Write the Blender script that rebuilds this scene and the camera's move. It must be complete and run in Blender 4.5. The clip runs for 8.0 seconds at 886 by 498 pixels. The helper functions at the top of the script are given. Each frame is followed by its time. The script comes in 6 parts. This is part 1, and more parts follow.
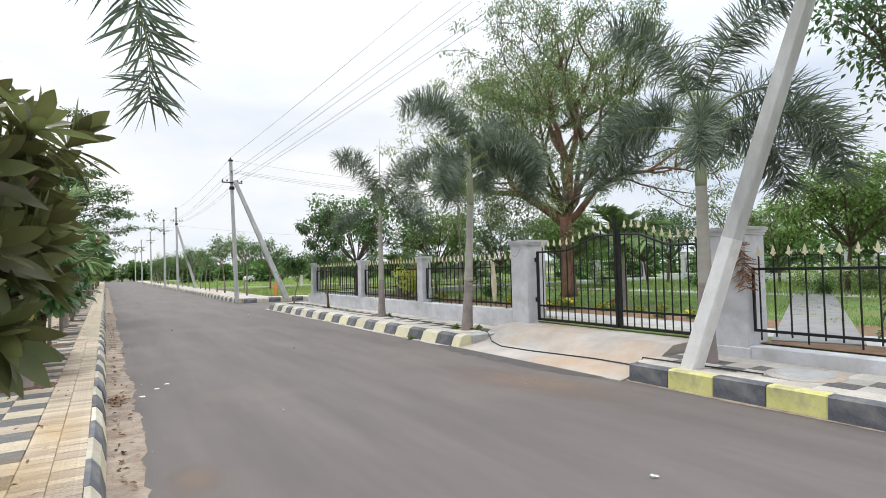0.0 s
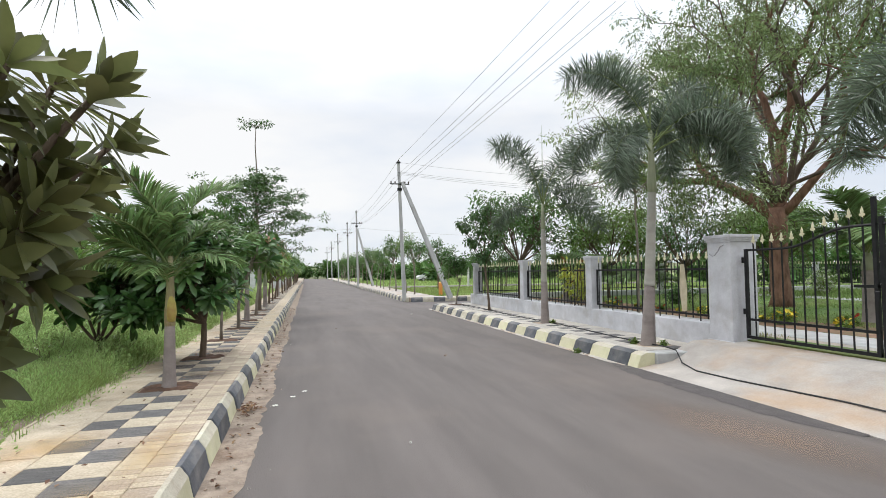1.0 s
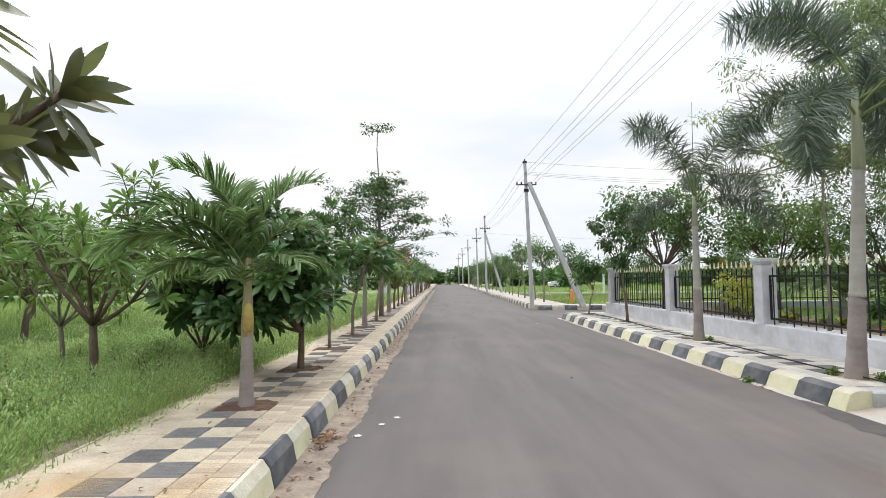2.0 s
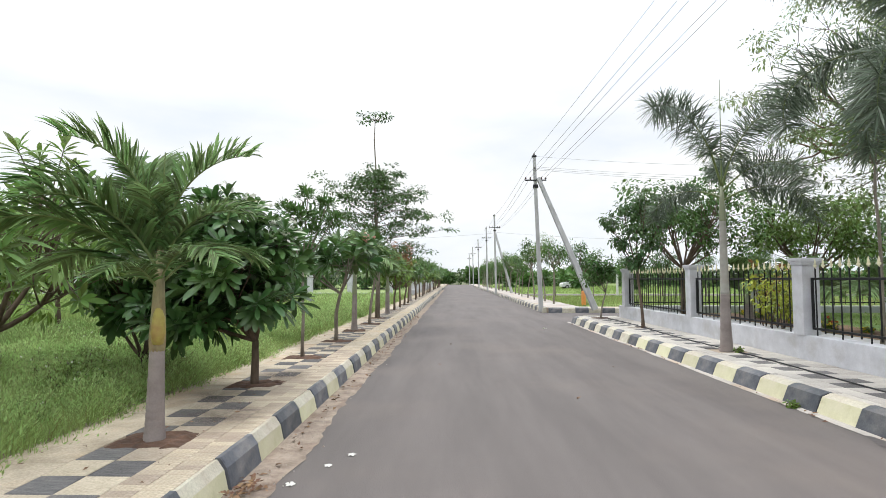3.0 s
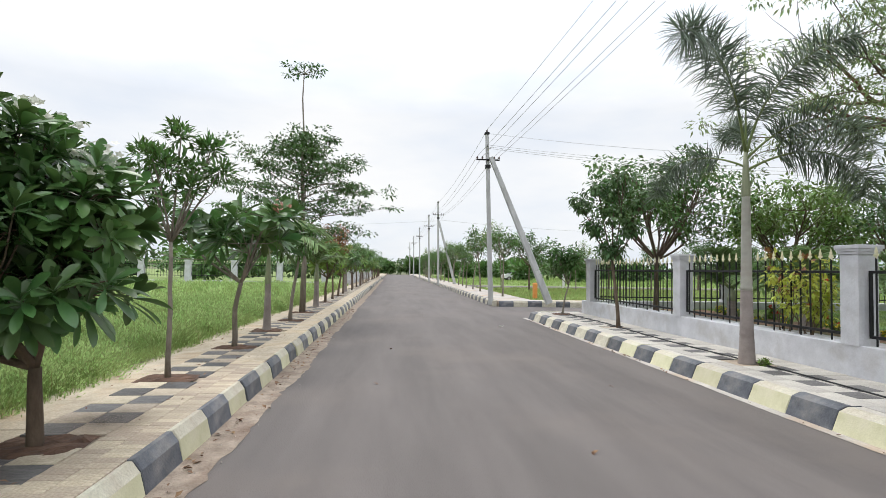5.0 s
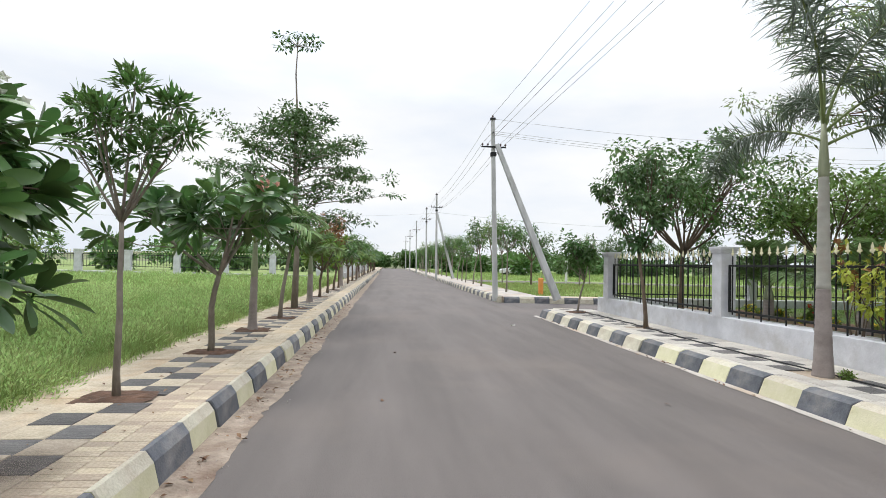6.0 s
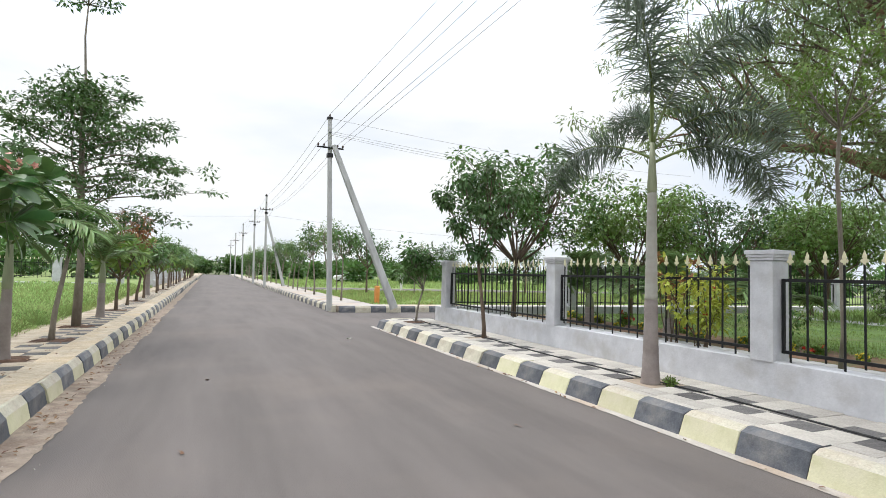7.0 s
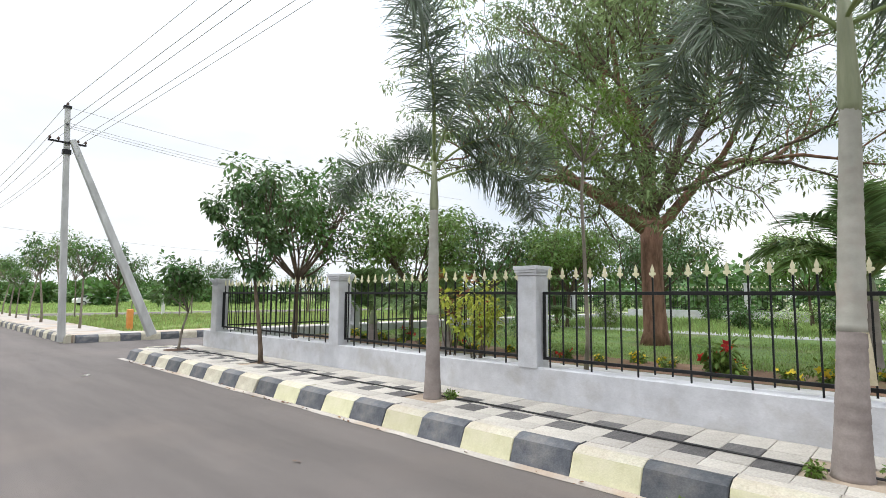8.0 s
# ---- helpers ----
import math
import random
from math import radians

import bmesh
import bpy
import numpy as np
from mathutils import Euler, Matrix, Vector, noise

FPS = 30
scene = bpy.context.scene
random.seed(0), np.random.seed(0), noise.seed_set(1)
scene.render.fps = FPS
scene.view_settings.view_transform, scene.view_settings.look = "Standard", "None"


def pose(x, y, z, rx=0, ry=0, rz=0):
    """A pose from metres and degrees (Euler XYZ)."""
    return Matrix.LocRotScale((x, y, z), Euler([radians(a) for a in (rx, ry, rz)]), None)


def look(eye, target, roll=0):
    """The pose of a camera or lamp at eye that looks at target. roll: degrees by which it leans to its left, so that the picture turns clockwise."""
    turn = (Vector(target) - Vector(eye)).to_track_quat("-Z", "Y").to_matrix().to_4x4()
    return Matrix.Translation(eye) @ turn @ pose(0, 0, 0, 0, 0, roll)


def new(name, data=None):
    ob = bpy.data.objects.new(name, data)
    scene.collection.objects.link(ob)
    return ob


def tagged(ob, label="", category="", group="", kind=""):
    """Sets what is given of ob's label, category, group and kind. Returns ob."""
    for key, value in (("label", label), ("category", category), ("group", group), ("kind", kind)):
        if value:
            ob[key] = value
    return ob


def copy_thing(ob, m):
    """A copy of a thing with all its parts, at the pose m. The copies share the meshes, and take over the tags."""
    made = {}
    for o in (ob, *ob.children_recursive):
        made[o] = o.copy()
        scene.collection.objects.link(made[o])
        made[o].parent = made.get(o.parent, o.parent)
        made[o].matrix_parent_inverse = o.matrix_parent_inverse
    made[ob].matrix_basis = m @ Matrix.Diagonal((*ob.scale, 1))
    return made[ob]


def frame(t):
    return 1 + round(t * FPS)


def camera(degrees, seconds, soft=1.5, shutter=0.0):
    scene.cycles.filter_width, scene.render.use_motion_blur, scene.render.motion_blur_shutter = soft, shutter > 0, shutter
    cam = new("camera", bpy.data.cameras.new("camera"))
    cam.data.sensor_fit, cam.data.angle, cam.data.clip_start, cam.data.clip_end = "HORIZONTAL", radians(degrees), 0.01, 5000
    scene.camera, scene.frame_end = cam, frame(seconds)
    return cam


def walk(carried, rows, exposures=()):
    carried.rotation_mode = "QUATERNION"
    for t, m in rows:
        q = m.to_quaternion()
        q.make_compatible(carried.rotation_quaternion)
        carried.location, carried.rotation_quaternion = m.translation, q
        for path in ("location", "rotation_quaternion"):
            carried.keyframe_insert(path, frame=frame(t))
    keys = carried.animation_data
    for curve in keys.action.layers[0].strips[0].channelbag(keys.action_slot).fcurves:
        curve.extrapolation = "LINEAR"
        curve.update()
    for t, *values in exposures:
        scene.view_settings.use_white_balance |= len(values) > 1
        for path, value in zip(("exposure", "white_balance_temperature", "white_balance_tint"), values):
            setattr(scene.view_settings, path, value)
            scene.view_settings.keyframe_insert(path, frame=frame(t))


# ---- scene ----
cam = camera(80.0, 8.0, soft=0.85)
PATH = [
    (0, (-0.631, 1.713, 1.707), (0.447, 3.396, 1.78), -1.3),
    (0.5, (-0.261, 2.386, 1.703), (0.504, 4.232, 1.775), -0.6),
    (1, (0.214, 3.042, 1.71), (0.712, 4.977, 1.796), -0.7),
    (1.5, (0.563, 3.734, 1.721), (0.783, 5.719, 1.824), -0.6),
    (1.7, (0.638, 4.041, 1.695), (0.748, 6.035, 1.805), -0.6),
    (2.8, (1.059, 5.522, 1.688), (1.0, 7.517, 1.805), -0.4),
    (3, (1.157, 5.845, 1.694), (1.116, 7.841, 1.808), -0.0),
    (3.5, (1.192, 6.609, 1.689), (1.201, 8.606, 1.795), 0.2),
    (4, (1.29, 7.365, 1.655), (1.404, 9.36, 1.75), 0.3),
    (4.5, (1.216, 8.052, 1.653), (1.39, 10.043, 1.74), 0.7),
    (6, (0.91, 10.228, 1.592), (1.115, 12.217, 1.65), 1.4),
    (6.5, (1.042, 10.714, 1.657), (1.485, 12.664, 1.71), 1.6),
    (7, (1.04, 11.115, 1.649), (1.843, 12.944, 1.747), 1.6),
    (7.5, (1.275, 11.393, 1.647), (2.451, 13.003, 1.806), 1.0),
    (8, (1.269, 11.45, 1.646), (2.723, 12.811, 1.825), 0.4),
]
walk(cam, [(t, look(eye, target, roll)) for t, eye, target, roll in PATH],
     exposures=((0.0, 0.06), (1.0, -0.03), (1.5, 0.02), (3.0, 0.12), (3.5, 0.04), (4.5, 0.0), (6.0, 0.04), (7.0, 0.12), (8.0, 0.20)))

# ---- world, sun, exposure ----
world = bpy.data.worlds.new("overcast_sky")
scene.world = world
world.use_nodes = True
wn, wl = world.node_tree.nodes, world.node_tree.links
wn.clear()
w_out = wn.new("ShaderNodeOutputWorld")
w_bg = wn.new("ShaderNodeBackground")
w_bg.inputs["Strength"].default_value = 0.1
w_sky = wn.new("ShaderNodeTexSky")
w_sky.sky_type = "NISHITA"
w_sky.sun_disc = False
w_sky.sun_elevation, w_sky.sun_rotation = radians(58), radians(-25)
w_tc = wn.new("ShaderNodeTexCoord")
w_map = wn.new("ShaderNodeMapping")
w_map.inputs["Scale"].default_value = (1.0, 1.0, 3.2)
w_noise = wn.new("ShaderNodeTexNoise")
w_noise.inputs["Scale"].default_value = 1.7
w_noise.inputs["Detail"].default_value = 6
w_noise.inputs["Roughness"].default_value = 0.52
w_ramp = wn.new("ShaderNodeValToRGB")
w_ramp.color_ramp.elements[0].position, w_ramp.color_ramp.elements[0].color = 0.36, (0.72, 0.795, 0.915, 1)
w_ramp.color_ramp.elements[1].position, w_ramp.color_ramp.elements[1].color = 0.66, (1.0, 1.0, 1.0, 1)
w_gain = wn.new("ShaderNodeVectorMath")
w_gain.operation = "SCALE"
w_mix = wn.new("ShaderNodeMix")
w_mix.data_type = "RGBA"
w_mix.inputs["Factor"].default_value = 0.92
wl.new(w_tc.outputs["Generated"], w_map.inputs["Vector"])
wl.new(w_map.outputs["Vector"], w_noise.inputs["Vector"])
wl.new(w_noise.outputs["Fac"], w_ramp.inputs["Fac"])
w_sep = wn.new("ShaderNodeSeparateXYZ")
w_high = wn.new("ShaderNodeMapRange")
w_high.inputs["From Min"].default_value, w_high.inputs["From Max"].default_value = 0.28, 1.0
w_high.inputs["To Min"].default_value, w_high.inputs["To Max"].default_value = 10.2, 32.0
wl.new(w_tc.outputs["Generated"], w_sep.inputs["Vector"])
wl.new(w_sep.outputs["Z"], w_high.inputs["Value"])
wl.new(w_high.outputs["Result"], w_gain.inputs["Scale"])
wl.new(w_ramp.outputs["Color"], w_gain.inputs[0])
wl.new(w_sky.outputs["Color"], w_mix.inputs["A"])
wl.new(w_gain.outputs["Vector"], w_mix.inputs["B"])
wl.new(w_mix.outputs["Result"], w_bg.inputs["Color"])
wl.new(w_bg.outputs["Background"], w_out.inputs["Surface"])

sun = new("sun", bpy.data.lights.new("sun", "SUN"))
sun.data.energy, sun.data.angle, sun.data.color = 1.3, radians(18), (1.0, 0.97, 0.92)
sun.matrix_world = look((0, 0, 30), (3.5, -8, 14))


# ---- materials ----
def material(name, dark, light, rough=0.8, scale=6.0, bump=0.15, bump_scale=40.0, metal=0.0, spread=0.0, through_light=0.0,
             stain=None, stain_scale=0.6, stain_amount=0.5, island=False, spec=0.4, stretch=(1, 1, 1), grain=0.0, grain_scale=140.0):
    """A surface between two colours by noise at two scales, with fine relief; spread varies it from piece to piece."""
    m = bpy.data.materials.new(name)
    m.use_nodes = True
    n, l = m.node_tree.nodes, m.node_tree.links
    b = n["Principled BSDF"]
    b.inputs["Roughness"].default_value = rough
    b.inputs["Metallic"].default_value = metal
    b.inputs["Specular IOR Level"].default_value = spec
    tc = n.new("ShaderNodeTexCoord")
    mp = n.new("ShaderNodeMapping")
    mp.inputs["Scale"].default_value = stretch
    l.new(tc.outputs["Object"], mp.inputs["Vector"])
    big = n.new("ShaderNodeTexNoise")
    big.inputs["Scale"].default_value, big.inputs["Detail"].default_value = scale, 5
    big.inputs["Roughness"].default_value = 0.62
    l.new(mp.outputs["Vector"], big.inputs["Vector"])
    ramp = n.new("ShaderNodeValToRGB")
    ramp.color_ramp.elements[0].position, ramp.color_ramp.elements[0].color = 0.32, (*dark, 1)
    ramp.color_ramp.elements[1].position, ramp.color_ramp.elements[1].color = 0.68, (*light, 1)
    l.new(big.outputs["Fac"], ramp.inputs["Fac"])
    colour = ramp.outputs["Color"]
    if stain:
        sn = n.new("ShaderNodeTexNoise")
        sn.inputs["Scale"].default_value, sn.inputs["Detail"].default_value = stain_scale, 6
        sn.inputs["Roughness"].default_value = 0.6
        l.new(tc.outputs["Object"], sn.inputs["Vector"])
        sr = n.new("ShaderNodeValToRGB")
        sr.color_ramp.elements[0].position, sr.color_ramp.elements[0].color = 0.5, (0, 0, 0, 1)
        sr.color_ramp.elements[1].position, sr.color_ramp.elements[1].color = 0.72, (stain_amount,) * 3 + (1,)
        l.new(sn.outputs["Fac"], sr.inputs["Fac"])
        sm = n.new("ShaderNodeMix")
        sm.data_type = "RGBA"
        l.new(sr.outputs["Color"], sm.inputs["Factor"])
        l.new(colour, sm.inputs["A"])
        sm.inputs["B"].default_value = (*stain, 1)
        colour = sm.outputs["Result"]
    if grain:
        gn = n.new("ShaderNodeTexNoise")
        gn.inputs["Scale"].default_value, gn.inputs["Detail"].default_value = grain_scale, 3
        l.new(tc.outputs["Object"], gn.inputs["Vector"])
        gr = n.new("ShaderNodeMapRange")
        gr.inputs["From Min"].default_value, gr.inputs["From Max"].default_value = 0.3, 0.7
        gr.inputs["To Min"].default_value, gr.inputs["To Max"].default_value = 1 - grain, 1 + grain
        l.new(gn.outputs["Fac"], gr.inputs["Value"])
        gm = n.new("ShaderNodeVectorMath")
        gm.operation = "SCALE"
        l.new(colour, gm.inputs[0])
        l.new(gr.outputs["Result"], gm.inputs["Scale"])
        colour = gm.outputs["Vector"]
    if spread:
        if island:
            rnd = n.new("ShaderNodeNewGeometry").outputs["Random Per Island"]
        else:
            rnd = n.new("ShaderNodeObjectInfo").outputs["Random"]
        hsv = n.new("ShaderNodeHueSaturation")
        va = n.new("ShaderNodeMapRange")
        va.inputs["To Min"].default_value, va.inputs["To Max"].default_value = 1 - spread, 1 + spread
        l.new(rnd, va.inputs["Value"])
        l.new(va.outputs["Result"], hsv.inputs["Value"])
        hu = n.new("ShaderNodeMapRange")
        hu.inputs["To Min"].default_value, hu.inputs["To Max"].default_value = 0.5 - spread * 0.05, 0.5 + spread * 0.05
        l.new(rnd, hu.inputs["Value"])
        l.new(hu.outputs["Result"], hsv.inputs["Hue"])
        l.new(colour, hsv.inputs["Color"])
        colour = hsv.outputs["Color"]
    l.new(colour, b.inputs["Base Color"])
    if bump:
        fine = n.new("ShaderNodeTexNoise")
        fine.inputs["Scale"].default_value, fine.inputs["Detail"].default_value = bump_scale, 4
        l.new(mp.outputs["Vector"], fine.inputs["Vector"])
        bp = n.new("ShaderNodeBump")
        bp.inputs["Strength"].default_value, bp.inputs["Distance"].default_value = bump, 0.02
        l.new(fine.outputs["Fac"], bp.inputs["Height"])
        l.new(bp.outputs["Normal"], b.inputs["Normal"])
    if through_light:
        tr = n.new("ShaderNodeBsdfTranslucent")
        l.new(colour, tr.inputs["Color"])
        mx = n.new("ShaderNodeMixShader")
        mx.inputs["Fac"].default_value = through_light
        l.new(b.outputs["BSDF"], mx.inputs[1])
        l.new(tr.outputs["BSDF"], mx.inputs[2])
        l.new(mx.outputs["Shader"], n["Material Output"].inputs["Surface"])
    return m


ASPHALT = material("asphalt", (0.103, 0.090, 0.083), (0.142, 0.124, 0.115), 0.88, 1.6, 0.3, 160, stain=(0.185, 0.152, 0.132), stain_scale=0.30, stain_amount=0.5, stretch=(1, 0.12, 1), grain=0.16, grain_scale=110)
ASPHALT_DARK = material("fresh_asphalt", (0.080, 0.071, 0.069), (0.108, 0.095, 0.092), 0.85, 5, 0.5, 160)
GUTTER = material("gutter_concrete", (0.20, 0.155, 0.12), (0.37, 0.30, 0.235), 0.95, 5, 0.9, 30, stain=(0.16, 0.10, 0.07), stain_scale=2.2, stain_amount=0.8)
CONCRETE = material("concrete", (0.33, 0.30, 0.27), (0.49, 0.450, 0.405), 0.9, 1.3, 0.14, 60, grain=0.07, grain_scale=50, stain=(0.42, 0.27, 0.15), stain_scale=0.55, stain_amount=0.8)
CONCRETE_GREY = material("grey_concrete", (0.34, 0.34, 0.33), (0.48, 0.48, 0.47), 0.88, 3.0, 0.25, 70, stain=(0.25, 0.24, 0.22), stain_scale=1.3, stain_amount=0.5)
WALK_GREY = material("worn_walk_concrete", (0.19, 0.19, 0.19), (0.29, 0.29, 0.285), 0.9, 2.5, 0.25, 60, stain=(0.16, 0.14, 0.11), stain_scale=1.2, stain_amount=0.5)
POLE_MAT = material("pole_concrete", (0.36, 0.36, 0.35), (0.50, 0.50, 0.49), 0.85, 4.0, 0.25, 60, stain=(0.26, 0.25, 0.23), stain_scale=1.1, stain_amount=0.5, stretch=(1, 1, 0.25))
POLE_WHITE = material("whitewashed_concrete", (0.62, 0.61, 0.60), (0.74, 0.73, 0.72), 0.85, 5.0, 0.25, 60, stain=(0.45, 0.43, 0.40), stain_scale=2.0, stain_amount=0.5)
KERB_BLACK = material("black_kerb_paint", (0.060, 0.066, 0.078), (0.125, 0.130, 0.142), 0.6, 6, 0.2, 60, grain=0.12, grain_scale=60, spread=0.25, stain=(0.24, 0.22, 0.20), stain_scale=3.4, stain_amount=0.6)
KERB_YELLOW = material("pale_yellow_kerb_paint", (0.52, 0.490, 0.31), (0.64, 0.612, 0.42), 0.65, 5, 0.15, 60, grain=0.04, grain_scale=60, spread=0.10, stain=(0.56, 0.50, 0.38), stain_scale=2.6, stain_amount=0.55)
KERB_BRIGHT = material("yellow_kerb_paint", (0.50, 0.48, 0.17), (0.62, 0.60, 0.25), 0.65, 5, 0.15, 60, grain=0.05, grain_scale=60, stain=(0.30, 0.26, 0.17), stain_scale=3.0, stain_amount=0.8)
KERB_CREAM = material("cream_kerb_paint", (0.44, 0.405, 0.31), (0.57, 0.535, 0.43), 0.7, 7, 0.3, 60, grain=0.12, grain_scale=60, spread=0.10, stain=(0.42, 0.35, 0.27), stain_scale=2.2, stain_amount=0.7)
TILE_CREAM = material("cream_tile", (0.36, 0.295, 0.215), (0.55, 0.47, 0.36), 0.85, 3, 0.3, 70, grain=0.16, grain_scale=50, spread=0.14, stain=(0.50, 0.33, 0.19), stain_scale=1.6, stain_amount=0.6)
TILE_PALE = material("pale_tile", (0.38, 0.352, 0.310), (0.53, 0.495, 0.445), 0.85, 3, 0.3, 70, grain=0.14, grain_scale=50, spread=0.12, stain=(0.44, 0.38, 0.31), stain_scale=1.6, stain_amount=0.5)
TILE_DARK = material("charcoal_tile", (0.085, 0.081, 0.081), (0.170, 0.160, 0.152), 0.75, 4, 0.5, 60, spread=0.3, stain=(0.26, 0.21, 0.17), stain_scale=2.4, stain_amount=0.55, stretch=(1, 6, 1), grain=0.2, grain_scale=50)
PAVER = material("ochre_paver", (0.38, 0.305, 0.22), (0.55, 0.465, 0.36), 0.85, 4, 0.3, 80, grain=0.18, grain_scale=50, spread=0.2, stain=(0.54, 0.40, 0.24), stain_scale=1.1, stain_amount=0.6)
BED_MORTAR = material("sandy_joint", (0.30, 0.24, 0.18), (0.42, 0.34, 0.26), 0.95, 6, 0.4, 60)
BED_SOIL = material("garden_red_soil", (0.150, 0.085, 0.052), (0.270, 0.165, 0.105), 0.95, 3.0, 0.8, 18, stain=(0.10, 0.13, 0.045), stain_scale=1.4, stain_amount=0.8)
SOIL = material("red_soil", (0.062, 0.036, 0.025), (0.150, 0.085, 0.055), 0.95, 7, 0.9, 30)
WALL_WHITE = material("whitewashed_plaster", (0.48, 0.48, 0.50), (0.63, 0.63, 0.655), 0.85, 2.6, 0.18, 30, grain=0.03, grain_scale=40, stain=(0.40, 0.38, 0.36), stain_scale=2.2, stain_amount=0.7)
IRON = material("black_iron", (0.006, 0.006, 0.007), (0.018, 0.018, 0.019), 0.5, 8, 0.1, 60, spec=0.3)
GOLD = material("pale_gold_paint", (0.64, 0.58, 0.36), (0.78, 0.74, 0.54), 0.45, 9, 0.1, 60, spec=0.5)
WIRE = material("aluminium_wire", (0.44, 0.44, 0.45), (0.56, 0.56, 0.57), 0.5, 8, 0)
CABLE = material("black_cable", (0.012, 0.012, 0.013), (0.03, 0.03, 0.03), 0.6, 8, 0)
PORCELAIN = material("brown_porcelain", (0.06, 0.035, 0.025), (0.10, 0.06, 0.045), 0.25, 8, 0)
GROUND_MAT = material("dry_meadow", (0.070, 0.095, 0.035), (0.150, 0.160, 0.075), 0.95, 0.05, 0.3, 4, stain=(0.24, 0.19, 0.11), stain_scale=0.02, stain_amount=0.5)
FIELD_MAT = material("meadow_soil", (0.130, 0.190, 0.050), (0.240, 0.305, 0.100), 0.95, 0.5, 0.6, 14, stain=(0.17, 0.13, 0.075), stain_scale=0.25, stain_amount=0.5)
LAWN_MAT = material("garden_lawn", (0.077, 0.140, 0.031), (0.154, 0.238, 0.063), 0.95, 0.8, 0.6, 16, stain=(0.19, 0.115, 0.065), stain_scale=0.45, stain_amount=0.75)
GRASS = material("grass_blade", (0.185, 0.280, 0.080), (0.360, 0.455, 0.165), 0.7, 0.6, 0, spread=0.3, island=True, through_light=0.35, spec=0.2)
GRASS_DRY = material("dry_grass_blade", (0.204, 0.240, 0.078), (0.360, 0.348, 0.144), 0.8, 0.5, 0, spread=0.3, island=True, through_light=0.3, spec=0.2)
WEED = material("weed_leaf", (0.225, 0.345, 0.105), (0.470, 0.575, 0.245), 0.7, 1.0, 0, spread=0.35, island=True, through_light=0.45, spec=0.2)
PLUMERIA_LEAF = material("plumeria_leaf", (0.038, 0.100, 0.030), (0.120, 0.215, 0.058), 0.36, 1.4, 0, spread=0.35, island=True, through_light=0.22, spec=0.5)
PLUMERIA_OLIVE = material("olive_plumeria_leaf", (0.078, 0.096, 0.034), (0.178, 0.178, 0.066), 0.40, 1.4, 0, spread=0.4, island=True, through_light=0.45, spec=0.4)
PALM_LEAF = material("palm_leaflet", (0.090, 0.165, 0.055), (0.245, 0.340, 0.135), 0.42, 1.2, 0, spread=0.5, island=True, through_light=0.45, spec=0.4)
FOXTAIL_LEAF = material("foxtail_leaflet", (0.062, 0.095, 0.060), (0.185, 0.230, 0.160), 0.36, 1.0, 0, spread=0.4, island=True, through_light=0.32, spec=0.55)
NEEM_LEAF = material("neem_leaf", (0.115, 0.172, 0.066), (0.275, 0.335, 0.150), 0.6, 0.5, 0, spread=0.45, island=True, through_light=0.42, spec=0.3)
TREE_LEAF = material("broad_leaf", (0.049, 0.113, 0.029), (0.123, 0.217, 0.055), 0.5, 0.7, 0, spread=0.4, island=True, through_light=0.28, spec=0.4)
TREE_LEAF_MID = material("mid_green_leaf", (0.105, 0.190, 0.042), (0.225, 0.325, 0.090), 0.5, 0.7, 0, spread=0.4, island=True, through_light=0.32, spec=0.4)
TREE_LEAF_DARK = material("dark_broad_leaf", (0.044, 0.100, 0.034), (0.115, 0.190, 0.060), 0.5, 0.7, 0, spread=0.4, island=True, through_light=0.25, spec=0.4)
TREE_LEAF_FRESH = material("fresh_leaf", (0.098, 0.172, 0.030), (0.207, 0.299, 0.063), 0.5, 0.7, 0, spread=0.3, island=True, through_light=0.35, spec=0.4)
YELLOW_LEAF = material("yellow_green_leaf", (0.30, 0.35, 0.045), (0.52, 0.54, 0.09), 0.5, 2, 0, spread=0.3, island=True, through_light=0.35, spec=0.4)
RUST_LEAF = material("rust_leaf", (0.19, 0.085, 0.04), (0.32, 0.16, 0.07), 0.7, 2, 0, spread=0.3, island=True, through_light=0.25)
DRY_LEAF = material("dry_leaf", (0.12, 0.062, 0.035), (0.26, 0.15, 0.085), 0.85, 6, 0, spread=0.4, island=True)
BARK_GREY = material("grey_bark", (0.15, 0.125, 0.10), (0.27, 0.235, 0.19), 0.9, 9, 0.6, 40, stretch=(1, 1, 0.4))
BARK_BROWN = material("brown_bark", (0.085, 0.060, 0.042), (0.17, 0.125, 0.090), 0.92, 9, 0.7, 40, stretch=(1, 1, 0.35))
BARK_LIMB = material("dark_grey_brown_bark", (0.075, 0.055, 0.045), (0.165, 0.115, 0.090), 0.95, 6, 0.8, 25, stretch=(1, 1, 0.5))
BARK_NEEM = material("reddish_furrowed_bark", (0.105, 0.056, 0.038), (0.285, 0.158, 0.108), 0.95, 7, 1.0, 22, stretch=(1, 1, 0.3))
PALM_TRUNK = material("ringed_palm_trunk", (0.235, 0.198, 0.185), (0.345, 0.298, 0.276), 0.85, 3, 0.10, 40, stain=(0.24, 0.20, 0.19), stain_scale=2.0, stain_amount=0.5, grain=0.06, grain_scale=60)
PALM_TRUNK_PALE = material("pale_green_palm_trunk", (0.315, 0.305, 0.265), (0.445, 0.430, 0.38), 0.75, 3, 0.10, 40, stain=(0.38, 0.30, 0.26), stain_scale=2.5, stain_amount=0.5)
